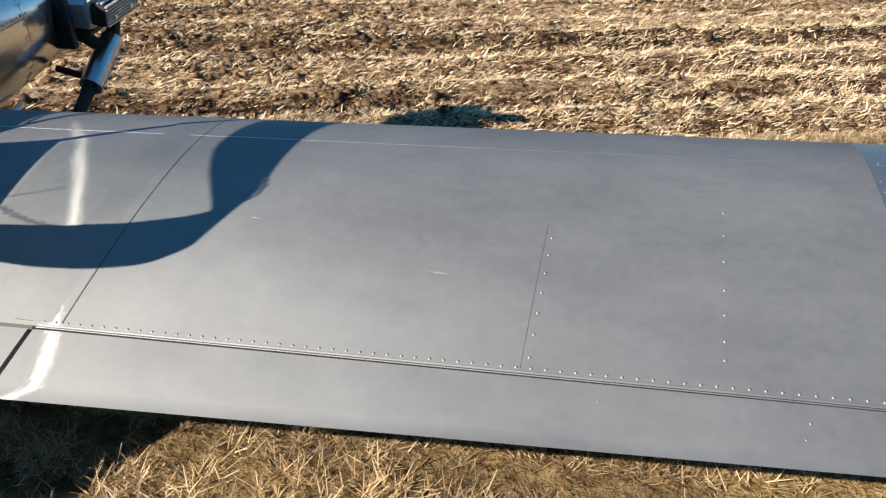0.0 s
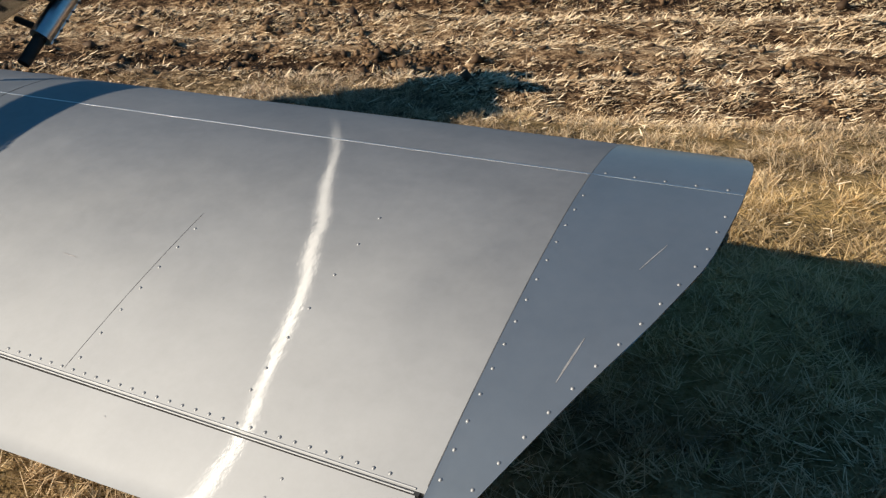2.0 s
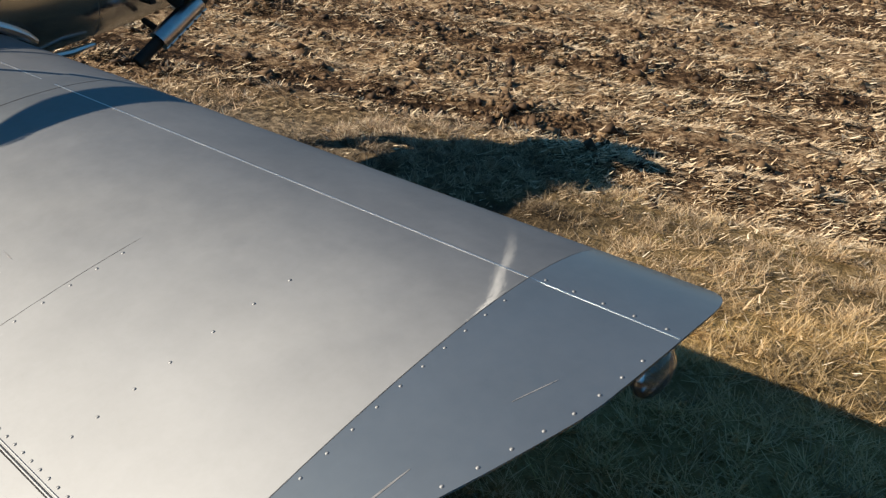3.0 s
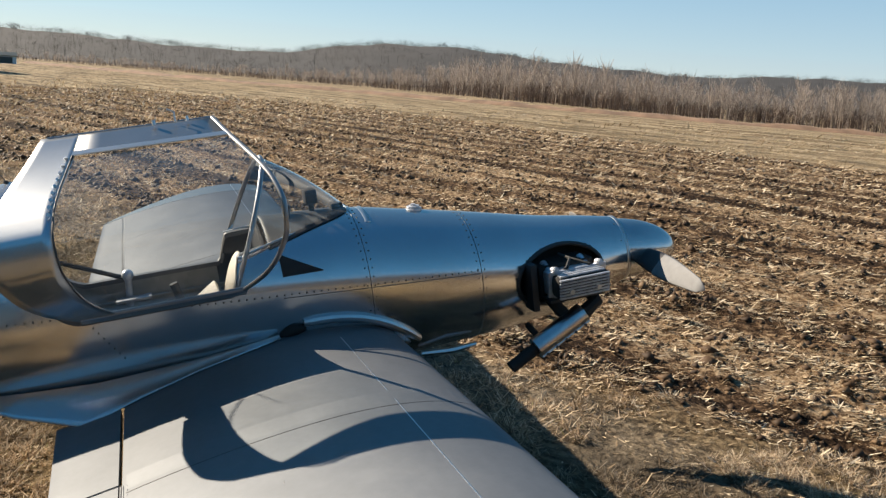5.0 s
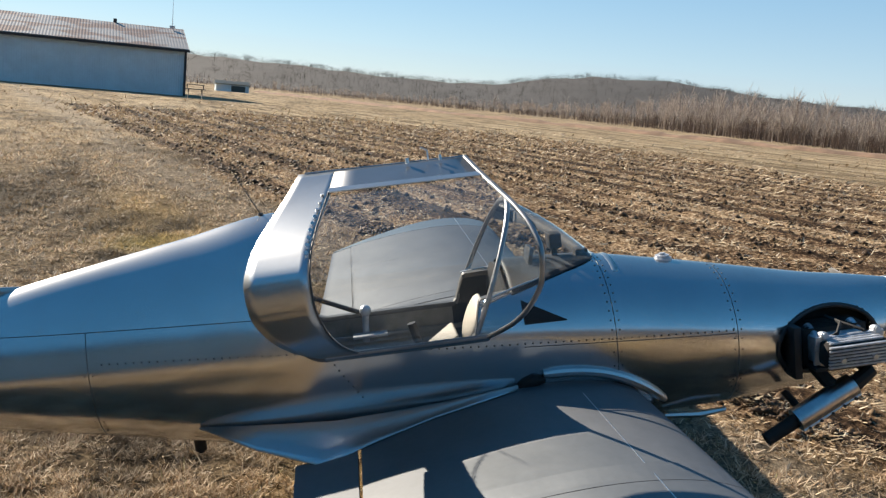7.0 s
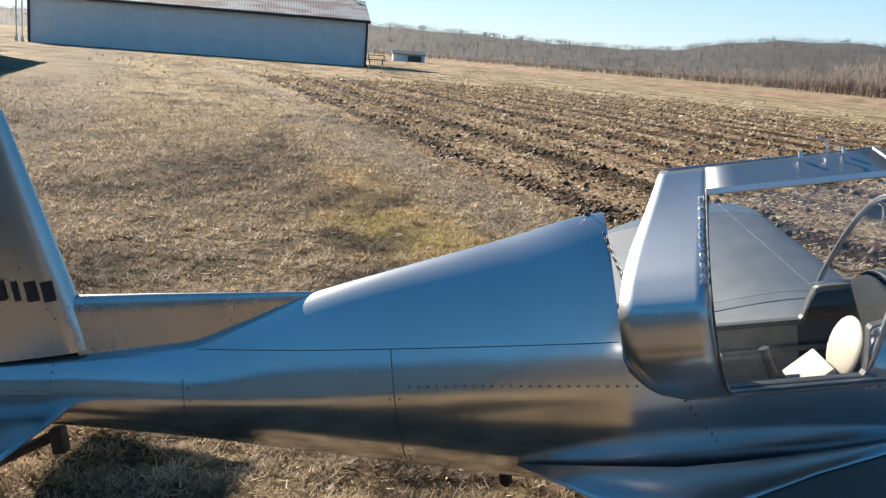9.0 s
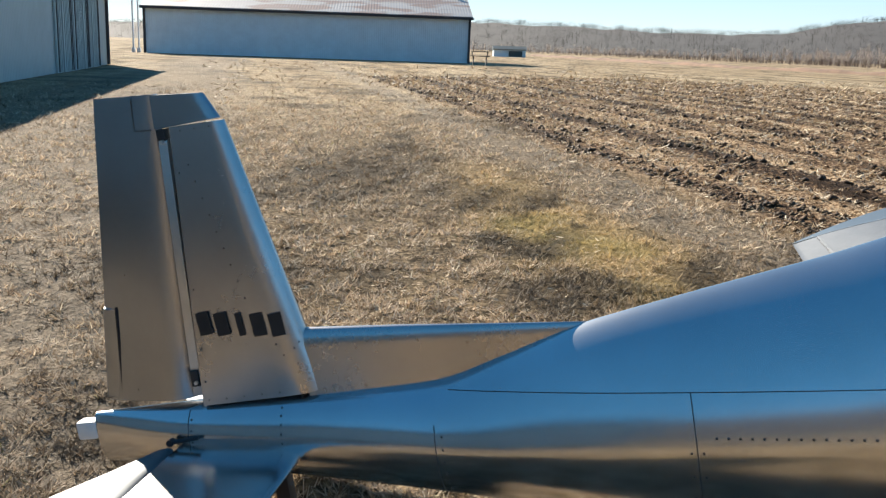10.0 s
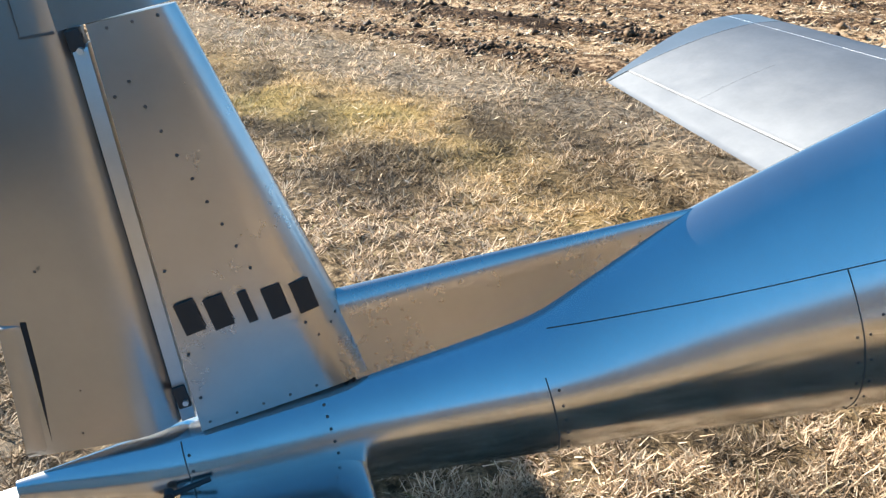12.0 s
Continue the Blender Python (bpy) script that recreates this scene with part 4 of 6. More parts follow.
# rail strips close the skin's edge
for side in (1, -1):
    rings = []
    for y in np.linspace(-1.25, -0.45, 80):
        o = fus(float(y), th_at(float(y), rail(float(y))))
        rings.append([(side * (o.x + 0.004), y, o.z - 0.012), (side * (o.x + 0.003), y, o.z + 0.006), (side * (o.x - 0.03), y, o.z + 0.006), (side * (o.x - 0.03), y, o.z - 0.012)])
    v, f = loft(rings, closed=True)
    mesh_ob("cockpit_rail", v, f, SEAM, plane, "folded aluminium cockpit rail", smooth=False)


def disc_fill(name, y, mat, lo=-180, hi=180, label="", thick=0.01, scale=0.97):
    ring = [fus(y, lo + (hi - lo) * k / 48) for k in range(48)]
    mid = Vector((0, y, (ZT(y) + ZB(y)) / 2))
    ring = [mid + (p - mid) * scale for p in ring]
    v = ring + [p + Vector((0, thick, 0)) for p in ring]
    n = len(ring)
    f = [tuple(range(n)), tuple(range(2 * n - 1, n - 1, -1))] + [(i, (i + 1) % n, n + (i + 1) % n, n + i) for i in range(n)]
    return mesh_ob(name, v, f, mat, plane, label, smooth=False)


disc_fill("firewall", 0.40, SOOT, label="dark firewall")
disc_fill("instrument_panel", -0.46, GLARE, label="dark blue-grey instrument panel")
disc_fill("rear_bulkhead", -1.27, INSIDE, label="bulkhead behind the seat")
disc_fill("cowl_face", 1.118, ALU_BODY)
disc_fill("tail_end", -3.742, ALU_BODY, scale=0.99)
v = [(x, y, 0.09) for y in (-1.25, -0.45) for x in (-0.27, 0.27)] + [(x, y, 0.08) for y in (-1.25, -0.45) for x in (-0.27, 0.27)]
mesh_ob("cockpit_floor", v, [(0, 1, 3, 2), (4, 6, 7, 5)], INSIDE, plane, smooth=False)

# seams: lapped sheet edges across and along the skin
chunks, dark = [], []


def ring_seam(y, a, b, width=0.003, lift=0.0006):
    th = np.linspace(a, b, 40)
    p = [fus(y, float(t)) for t in th]
    n = [fus_n(y, float(t)) for t in th]
    return thick_ribbon(p, n, [Vector((0, 1, 0))] * 40, width, lift)


def line_seam(y0, y1, zf, width=0.0028, lift=0.0006, side=1):
    ys = np.linspace(y0, y1, 40)
    p, n, w = [], [], []
    for y in ys:
        t = th_at(float(y), zf(float(y)))
        a, b = fus(float(y), t), fus_n(float(y), t)
        p.append(Vector((side * a.x, a.y, a.z)))
        n.append(Vector((side * b.x, b.y, b.z)))
        w.append(n[-1].cross(Vector((0, 1, 0))))
    return thick_ribbon(p, n, w, width, lift)


LOW_LINE = hermite([-3.4, -2.65, -1.95, -1.3, -0.7, -0.1, 0.4], [0.50, 0.475, 0.455, 0.425, 0.375, 0.33, 0.29])
UP_LINE = hermite([-2.65, -1.95, -1.3], [0.60, 0.575, 0.56])
for side in (1, -1):
    dark.append(line_seam(-2.6, -1.27, UP_LINE, side=side))
    dark.append(line_seam(-0.42, 0.38, LOW_LINE, side=side))
dark.append(ring_seam(-1.95, -90, th_at(-1.95, UP_LINE(-1.95))))
dark.append(ring_seam(-2.64, -60, 30))
dark.append(ring_seam(-3.40, -30, 60))
dark.append(ring_seam(-3.40, 120, 210))
dark.append(ring_seam(-0.08, -60, 240, 0.0035))
dark.append(ring_seam(0.385, -60, 240, 0.0035))
for v, f in dark:
    mesh_ob("skin_seam", v, f, SEAM, plane, "thin lapped seam between skin sheets")
chunks.append(ring_seam(1.125, -180, 180, 0.016, 0.002))
chunks.append(ring_seam(-0.03, 60, 120, 0.03, 0.001))
for v, f in chunks:
    mesh_ob("cowl_band", v, f, ALU_EDGE, nose, "bright edge band")

# rivets along those seams
pl = []
for y in np.arange(-1.9, 0.38, 0.028):
    z = LOW_LINE(float(y)) + 0.012
    if z < rail(float(y)) - 0.012 or y < -1.25 or y > -0.5:
        t = th_at(float(y), z)
        pl.append((fus(float(y), t), fus_n(float(y), t)))
for y, ts in ((-1.935, np.arange(-60, 18, 13)), (-1.965, np.arange(-60, 18, 13)), (-0.095, np.arange(-45, 85, 7)), (-0.065, np.arange(-45, 85, 7)), (0.37, np.arange(-45, 85, 8)), (0.40, np.arange(-45, 85, 8)),
              (-2.62, np.arange(-40, 30, 12)), (-3.1, np.arange(-30, 60, 12)), (-3.39, np.arange(0, 60, 20)), (1.10, np.arange(-60, 90, 30))):
    for t in ts:
        pl.append((fus(y, float(t)), fus_n(y, float(t))))
for k in range(8):
    y = -1.11 + 0.014 * k
    t = th_at(y, 0.40 - 0.022 * k)
    pl.append((fus(y, t), fus_n(y, t)))
v, f = rivets(pl, 0.0042)
mesh_ob("fuselage_rivets", v, f, RIVET_DARK, tail_cone, "small dark rivet heads", kind="stuff")

# side air vent: a dark scooped triangle
for side in (1, -1):
    rings = []
    for k in range(10):
        y = -0.41 + 0.155 * k / 9
        lo, hi = 0.432 - 0.004 * k / 9, 0.432 - 0.004 * k / 9 + 0.076 * (1 - k / 9) + 0.003
        ring = []
        for q in range(7):
            t = th_at(y, lo + (hi - lo) * q / 6)
            p = fus(y, t) + fus_n(y, t) * 0.003
            ring.append(Vector((side * p.x, p.y, p.z)))
        rings.append(ring)
    v, f = loft(rings, flip=side > 0)
    mesh_ob("air_vent", v, f, GAP, nose, "dark triangular air scoop", smooth=False).modifiers.new("thickness", "SOLIDIFY").thickness = 0.004

# dark anti-glare deck under the windshield
DECK_Z = hermite([-0.44, -0.24, -0.11, -0.08], [0.53, 0.570, 0.590, 0.596])
deck = skin("antiglare_deck", [float(y) for y in np.linspace(-0.437, -0.085, 24)], lambda y: th_at(y, DECK_Z(y)), lambda y: 180 - th_at(y, DECK_Z(y)), 40, "dark anti-glare deck behind the windshield", off=0.003, mat=GLARE)
deck.modifiers.new("thickness", "SOLIDIFY").thickness = 0.002

# fuel cap on the cowl deck
bm = bmesh.new()
for r, z0, z1 in ((0.036, -0.01, 0.006), (0.028, 0.006, 0.016), (0.012, 0.016, 0.024)):
    tube(bm, [(0, 0.205, ZT(0.205) + z0), (0, 0.205, ZT(0.205) + z1)], r, 16)
part("fuel_cap", bm, CAST, plane, "small metal fuel cap")

# aerial on the turtledeck
bm = bmesh.new()
tube(bm, [(0, -1.31, 0.885), (0, -1.31, 0.905)], [0.014, 0.008])
tube(bm, [(0, -1.31, 0.90), (0, -1.40, 1.09)], [0.0022, 0.001], 6)
part("whip_aerial", bm, RIVET_DARK, plane, "thin whip aerial")

# tail end light and its bracket
bm = bmesh.new()
box(bm, (0.05, 0.07, 0.06), Matrix.Translation((0, -3.775, 0.548)), 0.01)
part("tail_light", bm, WHITE, plane, "white tail light housing")


# ---------------------------------------------------------------- wings
CH, LE_Y = 1.17, 0.0


def foil(s, top):
    t, cam_, p = 0.14, 0.021, 0.4
    s = min(max(s, 0), 1)
    th = 5 * t * (0.2969 * math.sqrt(s) - 0.126 * s - 0.3516 * s * s + 0.2843 * s**3 - 0.1036 * s**4)
    c = cam_ / p**2 * (2 * p * s - s * s) if s < p else cam_ / (1 - p) ** 2 * (1 - 2 * p + 2 * p * s - s * s)
    return c + th if top else c - th * 0.9


def tip_x(y):
    """Plan outline of the raked tip."""
    return TIP(-y)


TIP = hermite([0.0, 0.012, 0.035, 0.07, 0.13, 0.2, 0.3, 0.45, 0.6, 0.8, 1.0, 1.17], [3.14, 3.195, 3.243, 3.275, 3.293, 3.300, 3.304, 3.298, 3.262, 3.190, 3.118, 3.055])


def wing_pt(x, s, top, off=0.0):
    z0 = 0.205 + (x - 3.0) * 0.038 - 0.004 * s
    return Vector((x, LE_Y - s * CH, z0 + CH * foil(s, top) + (off if top else -off)))


def wing_n(x, s):
    a = wing_pt(x, s - 0.004, True) - wing_pt(x, s + 0.004, True)
    return Vector((-0.038, -a.z / a.length, a.y / a.length)).normalized()


HINGE = 0.884


def cap_x(s):
    """Where the tip cap joins the wing: a line slightly askew to the chord."""
    return 3.002 + 0.05 * (s - 0.2)


def panel(name, xs, s_end, parent, label, m):
    """A closed wing panel with top and bottom skins from the nose to s_end."""
    ss = [(i / 26) ** 1.7 * s_end for i in range(27)]
    def askew(x, s):
        return x + (cap_x(s) - 3.0) * max(0.0, (x - 2.9) / 0.1)
    rings = [[wing_pt(askew(x, s), s, False) for s in ss[::-1]] + [wing_pt(askew(x, s), s, True) for s in ss[1:]] for x in xs]
    v, f = loft(rings, closed=True)
    n = len(rings[0])
    f += [tuple(range(n))[::-1], tuple(range(len(v) - n, len(v)))]
    v = [m @ p for p in v]
    if m[0][0] < 0:
        f = [q[::-1] for q in f]
    ob = mesh_ob(name, v, f, ALU_WING, parent, label)
    return sharp(ob, 40)


def control_surface(name, x0, x1, parent, label, m):
    """A thin wedge behind the hinge line."""
    ss = [HINGE + 0.006 + (1 - HINGE - 0.006) * k / 5 for k in range(6)]
    rings = []
    for x in np.linspace(x0, x1, 12):
        x = float(x)
        ring = [wing_pt(x, s, False) for s in ss[::-1]] + [wing_pt(x, s, True) for s in ss]
        hinge_y = LE_Y - HINGE * CH
        for p in ring:
            p.y = hinge_y + (p.y - hinge_y) * (1 + 0.26 * (3.0 - x))
        rings.append(ring)
    v, f = loft(rings, closed=True)
    n = len(rings[0])
    f += [tuple(range(n))[::-1], tuple(range(len(v) - n, len(v)))]
    v = [m @ p for p in v]
    if m[0][0] < 0:
        f = [q[::-1] for q in f]
    return sharp(mesh_ob(name, v, f, ALU_WING, parent, label), 40)


def build_wing(side):
    m = Matrix.Diagonal((side, 1, 1, 1))
    turn = (lambda q: q[::-1]) if side < 0 else (lambda q: q)
    wing = panel("wing", [float(x) for x in np.linspace(0.2, 3.000, 30)], HINGE, plane, "bare aluminium constant-chord wing", m)
    control_surface("aileron", 1.185, 3.024, wing, "plain aluminium aileron", m)
    control_surface("wing_root_flap", 0.50, 1.172, wing, "fixed aluminium trailing edge beside the fuselage", m)
    # raked tip cap: the underside sweeps up to the upper skin's edge
    rings = []
    def cap_in(s):
        return cap_x(s) + 0.0005
    ss = [(i / 30) ** 1.5 for i in range(31)]
    for k in range(9):
        u = k / 8
        ring = []
        for s in ss[::-1]:
            y = LE_Y - s * CH
            x = cap_in(s) + (tip_x(y) - cap_in(s)) * u
            lo, hi = wing_pt(x, s, False), wing_pt(x, s, True)
            ring.append(lo.lerp(hi, max(0.0, (u - 0.15) / 0.85) ** 1.4 * 0.97))
        for s in ss[1:]:
            y = LE_Y - s * CH
            x = cap_in(s) + (tip_x(y) - cap_in(s)) * u
            ring.append(wing_pt(x, s, True, 0.0008 if u < 0.1 else 0))
        rings.append([m @ p for p in ring])
    v, f = loft(rings, closed=True)
    n = len(rings[0])
    f += [tuple(range(n))[::-1], tuple(range(len(v) - n, len(v)))]
    sharp(mesh_ob("wing_tip_cap", v, [turn(q) for q in f], ALU_CAP, wing, "raked aluminium wing tip cap"), 45)
    # lapped skin edge along the nose, strap over the panel joint, ribs
    bright, dull = [], []
    xs = [float(x) for x in np.linspace(0.45, 3.30, 60)]
    bright.append(thick_ribbon([wing_pt(x, 0.217, True) for x in xs], [wing_n(x, 0.217) for x in xs], [Vector((0, 1, 0))] * 60, 0.0028, 0.0006))
    ss = [0.03 + (HINGE - 0.04) * k / 30 for k in range(31)]
    dull.append(thick_ribbon([wing_pt(1.245, s, True) for s in ss], [wing_n(1.245, s) for s in ss], [Vector((1, 0, 0))] * 31, 0.0028, 0.0008))
    dull.append(thick_ribbon([wing_pt(2.27, s, True) for s in ss[17:]], [wing_n(2.27, s) for s in ss[17:]], [Vector((1, 0, 0))] * 14, 0.0010, 0.0003))
    dull.append(thick_ribbon([wing_pt(cap_x(s), s, True) for s in ss], [wing_n(3.004, s) for s in ss], [Vector((1, 0, 0))] * 31, 0.0016, 0.0011))
    xs = [float(x) for x in np.linspace(1.2, 3.0, 40)]
    strap = thick_ribbon([wing_pt(1.185, s, True) for s in ss], [wing_n(1.185, s) for s in ss], [Vector((1, 0, 0))] * 31, 0.115, 0.0012)
    for chunk, nm, mt, lb in [(c, "skin_lap", ALU_EDGE, "bright lapped edge of the nose skin") for c in bright] + [(c, "rib_seam", SEAM, "thin sheet seam") for c in dull] + [(strap, "joint_strap", ALU_WING, "aluminium strap over the wing joint")]:
        v, f = chunk
        mesh_ob(nm, [m @ Vector(p) for p in v], [turn(q) for q in f], mt, wing, lb, smooth=False)
    # piano hinge: two barrels and a dark gap between
    bm = bmesh.new()
    for ds, r in ((-0.0030, 0.0024), (0.0030, 0.0024)):
        tube(bm, [m @ (wing_pt(x, HINGE + ds, True) - Vector((0, 0, 0.001))) for x in (1.19, 2.0, 3.02)], r, 8)
    part("piano_hinge", bm, ALU_WING, wing, "bright piano hinge")
    bm = bmesh.new()
    box(bm, (1.85, 0.012, 0.03), Matrix.Translation(m @ (wing_pt(2.105, HINGE + 0.001, True) - Vector((0, 0, 0.0150)))) @ Euler((0, -side * math.atan(0.038), 0)).to_matrix().to_4x4())
    part("hinge_gap", bm, GAP, wing)
    # rivets
    pl = []
    for x in np.arange(1.20, 2.99, 0.0295):
        pl.append((wing_pt(float(x), HINGE - 0.0115, True), wing_n(float(x), 0.86)))
    for s in np.linspace(0.29, 0.86, 14):
        pl.append((wing_pt(cap_x(float(s)) + 0.013, float(s), True), wing_n(3.0, float(s))))
        y = LE_Y - float(s) * CH
        pl.append((wing_pt(tip_x(y) - 0.015, float(s), True), wing_n(3.0, float(s))))
    for s in np.linspace(0.90, 0.985, 4):
        pl.append((wing_pt(3.052, float(s), True), wing_n(3.0, float(s))))
        pl.append((wing_pt(3.010, float(s), True), wing_n(3.0, float(s))))
    for s in (0.819, 0.779, 0.72, 0.66, 0.585, 0.51, 0.44):
        pl.append((wing_pt(2.66, s, True), wing_n(2.66, s)))
    for s in np.linspace(0.55, 0.85, 7):
        pl.append((wing_pt(2.285, float(s), True), wing_n(2.28, float(s))))
    for x in np.linspace(3.03, 3.27, 5):
        pl.append((wing_pt(float(x), 0.207, True), wing_n(3.0, 0.245)))
    for x in (1.55, 1.95, 2.42, 2.8):
        for s in (0.925, 0.955):
            pl.append((wing_pt(x + 0.3 * (0.955 - s), s, True), wing_n(x, s)))
    v, f = rivets(pl, 0.0042, 0.0016)
    mesh_ob("wing_rivets", [m @ Vector(p) for p in v], [turn(q) for q in f], ALU_WING, wing, "raised rivet heads", kind="stuff")
    # navigation light under the tip
    bm = bmesh.new()
    bmesh.ops.create_uvsphere(bm, u_segments=14, v_segments=9, radius=1.0, matrix=Matrix.Translation(m @ Vector((3.25, -0.24, 0.215))) @ Matrix.Diagonal((0.03, 0.055, 0.045, 1)))
    part("navigation_light", bm, LENS, wing, "clear navigation light lens")
    return wing


for side in (1, -1):
    build_wing(side)

# a tiny worn scratch plate and root fillets
for side in (1, -1):
    inner = [(0.315, -0.46, 0.216), (0.318, -0.60, 0.204), (0.318, -0.74, 0.193), (0.318, -0.97, 0.181), (0.312, -1.12, 0.175), (0.277, -1.35, 0.180), (0.236, -1.60, 0.191)]
    outer = [(0.335, -0.46), (0.385, -0.58), (0.43, -0.77), (0.49, -0.97), (0.55, -1.165), (0.40, -1.39), (0.24, -1.602)]
    rings = []
    for k, ((xi, yi, zi), (xo, yo)) in enumerate(zip(inner, outer)):
        a = Vector((xi, yi, zi))
        b = wing_pt(xo, min(1.0, -yo / CH), True, 0.003)
        b.y = yo
        if k > 4:
            b.z = (0.140, 0.189)[k - 5]
        foot = fus(yi, th_at(yi, zi - 0.03))
        ring = [Vector((foot.x - 0.004, yi, zi - 0.03))]
        for q in range(9):
            p = a.lerp(b, q / 8)
            p.z += 0.008 * math.sin(math.pi * q / 8) * (1 if k < 6 else 0)
            ring.append(p)
        rings.append([Vector((side * p.x, p.y, p.z)) for p in ring])
    v, f = loft(rings, flip=side < 0)
    ob = mesh_ob("wing_root_fillet", v, f, ALU_HOOD, plane, "curved sheet fillet between wing and fuselage")
    sol = ob.modifiers.new("thickness", "SOLIDIFY")
    sol.thickness = 0.003
    sharp(ob, 30)
    # rounded fairing strip at the front of the root
    bm = bmesh.new()
    pts = []
    for y in np.linspace(-0.36, 0.10, 14):
        s = (LE_Y - float(y)) / CH
        z = 0.045 + 0.2 * (1 - ((float(y) + 0.36) / 0.48) ** 2.6)
        pts.append(Vector((side * (fus(float(y), th_at(float(y), z)).x + 0.006), float(y), z)))
    tube(bm, pts, [0.014] + [0.02] * 12 + [0.014], 10)
    part("root_fairing_strip", bm, ALU_EDGE, plane, "rounded bright fairing strip at the wing root")

# dark grimy seal between the fillet and the fairing strip
for side in (1, -1):
    bm = bmesh.new()
    pts = [fus(y, th_at(y, z)) + Vector((0.004, 0, 0)) for y, z in ((-0.47, 0.195), (-0.43, 0.215), (-0.395, 0.225), (-0.355, 0.225))]
    tube(bm, [(side * p.x, p.y, p.z) for p in pts], [0.008, 0.020, 0.024, 0.012], 10)
    part("root_seal", bm, SOOT, plane, "grimy dark seal at the wing root")
# belly drain fitting
bm = bmesh.new()
tube(bm, [(0, -1.655, 0.09), (0, -1.655, 0.022)], 0.022, 14)
tube(bm, [(0, -1.655, 0.03), (0, -1.655, 0.012)], 0.012, 10)
part("belly_fitting", bm, SOOT, plane, "dark round belly fitting")
# scuffs and scratches worn into the starboard wing skin
star = [o for o in plane.children if o.name.startswith("wing") and o.data and o.data.vertices[0].co.x > 0][0]
for x0, s0, x1, s1, w in ((2.03, 0.668, 2.075, 0.671, 0.006), (1.55, 0.545, 1.572, 0.547, 0.006), (3.146, 0.682, 3.157, 0.60, 0.007), (3.19, 0.45, 3.216, 0.385, 0.004), (2.335, 0.93, 2.372, 0.985, 0.010)):
    us = [k / 6 for k in range(7)]
    p = [wing_pt(x0 + (x1 - x0) * u, s0 + (s1 - s0) * u, True) for u in us]
    d = (p[-1] - p[0]).normalized()
    n = [wing_n(q.x, -q.y / CH) for q in p]
    rings = []
    for k, (q, m_) in enumerate(zip(p, n)):
        side_dir = m_.cross(d).normalized() * w * 0.5 * math.sin(math.pi * (0.12 + 0.76 * us[k])) * 0.6
        rings.append([q - side_dir, q - side_dir * 0.8 + m_ * 0.0004, q + side_dir * 0.8 + m_ * 0.0004, q + side_dir])
    v, f = loft(rings)
    mesh_ob("scuff_mark", v, f, SCUFF, star, "pale scuff in the bare metal", smooth=False)

# ---------------------------------------------------------------- tail
def slab(name, outline, half, mat, parent, label, m=Matrix(), flare=0.35):
    """A flat surface with a softened outline, lying in local y z, bulging half to each side. outline: (y, z) list."""
    n = len(outline)
    c = Vector((0, sum(p[0] for p in outline) / n, sum(p[1] for p in outline) / n))
    rings = []
    for w, k in ((-1, 0.90), (-0.93, 0.965), (-0.5, 0.995), (0, 1.0), (0.5, 0.995), (0.93, 0.965), (1, 0.90)):
        ring = []
        for y, z in outline:
            p = Vector((0, y, z))
            q = c + (p - c) * k
            lim = 0.012
            d = (q - p)
            q = p + d.normalized() * min(d.length, lim * (1 - k) / 0.1) if d.length > 0 else p
            ring.append(m @ Vector((half * w, q.y, q.z)))
        rings.append(ring)
    v, f = loft(rings, closed=True)
    f += [tuple(range(n))[::-1], tuple(range(len(v) - n, len(v)))]
    return sharp(mesh_ob(name, v, f, mat, parent, label), 50)


def aerofoil_surface(name, sections, mat, parent, label, closed_rear=True):
    """A tapered surface from sections (front point, rear point, half thickness at widest, half thickness at rear), lofted in order; flat side along x."""
    rings = []
    for a, b, h, hr, out in sections:
        a, b, out = Vector(a), Vector(b), Vector(out).normalized()
        ring = []
        def ht(u):
            if u < 0.25:
                return h * math.sqrt(max(0, 1 - ((0.25 - u) / 0.25) ** 2))
            return h + (hr - h) * ((u - 0.25) / 0.75) ** 1.3
        us = [0, 0.008, 0.03, 0.07, 0.13, 0.2, 0.3, 0.45, 0.6, 0.8, 1.0]
        ring = [a.lerp(b, u) + out * ht(u) for u in us] + [a.lerp(b, u) - out * ht(u) for u in us[::-1][:-1]]
        rings.append(ring)
    v, f = loft(rings, closed=True)
    n = len(rings[0])
    f += [tuple(range(n))[::-1], tuple(range(len(v) - n, len(v)))]
    ob = mesh_ob(name, v, f, mat, parent, label)
    me = ob.data
    bm = bmesh.new()
    bm.from_mesh(me)
    bmesh.ops.recalc_face_normals(bm, faces=bm.faces)
    bm.to_mesh(me)
    bm.free()
    return sharp(ob, 50)


OUT = (1, 0, 0)
fin = aerofoil_surface("fin", [((0, -3.004 - 0.13 * u, 0.79 + 0.64 * u) if u > 0 else (0, -2.97, 0.62), (0, -3.352 + 0.06 * u, 0.606 + 0.826 * u), 0.058 - 0.030 * u, 0.050 - 0.026 * u, OUT) for u in (0, 0.001, 0.25, 0.5, 0.75, 1.0)], ALU_TAIL, plane, "upright aluminium tail fin")
aerofoil_surface("dorsal_strake", [((0.0, -2.20, 0.736), (0, -2.23, 0.60), 0.006, 0.012, OUT), ((0.0, -2.45, 0.757), (0, -2.47, 0.59), 0.016, 0.024, OUT), ((0.0, -2.72, 0.781), (0, -2.72, 0.585), 0.024, 0.033, OUT), ((0.0, -3.02, 0.803), (0, -3.02, 0.58), 0.030, 0.040, OUT)], ALU_TAIL, fin, "low aluminium strake ahead of the fin")

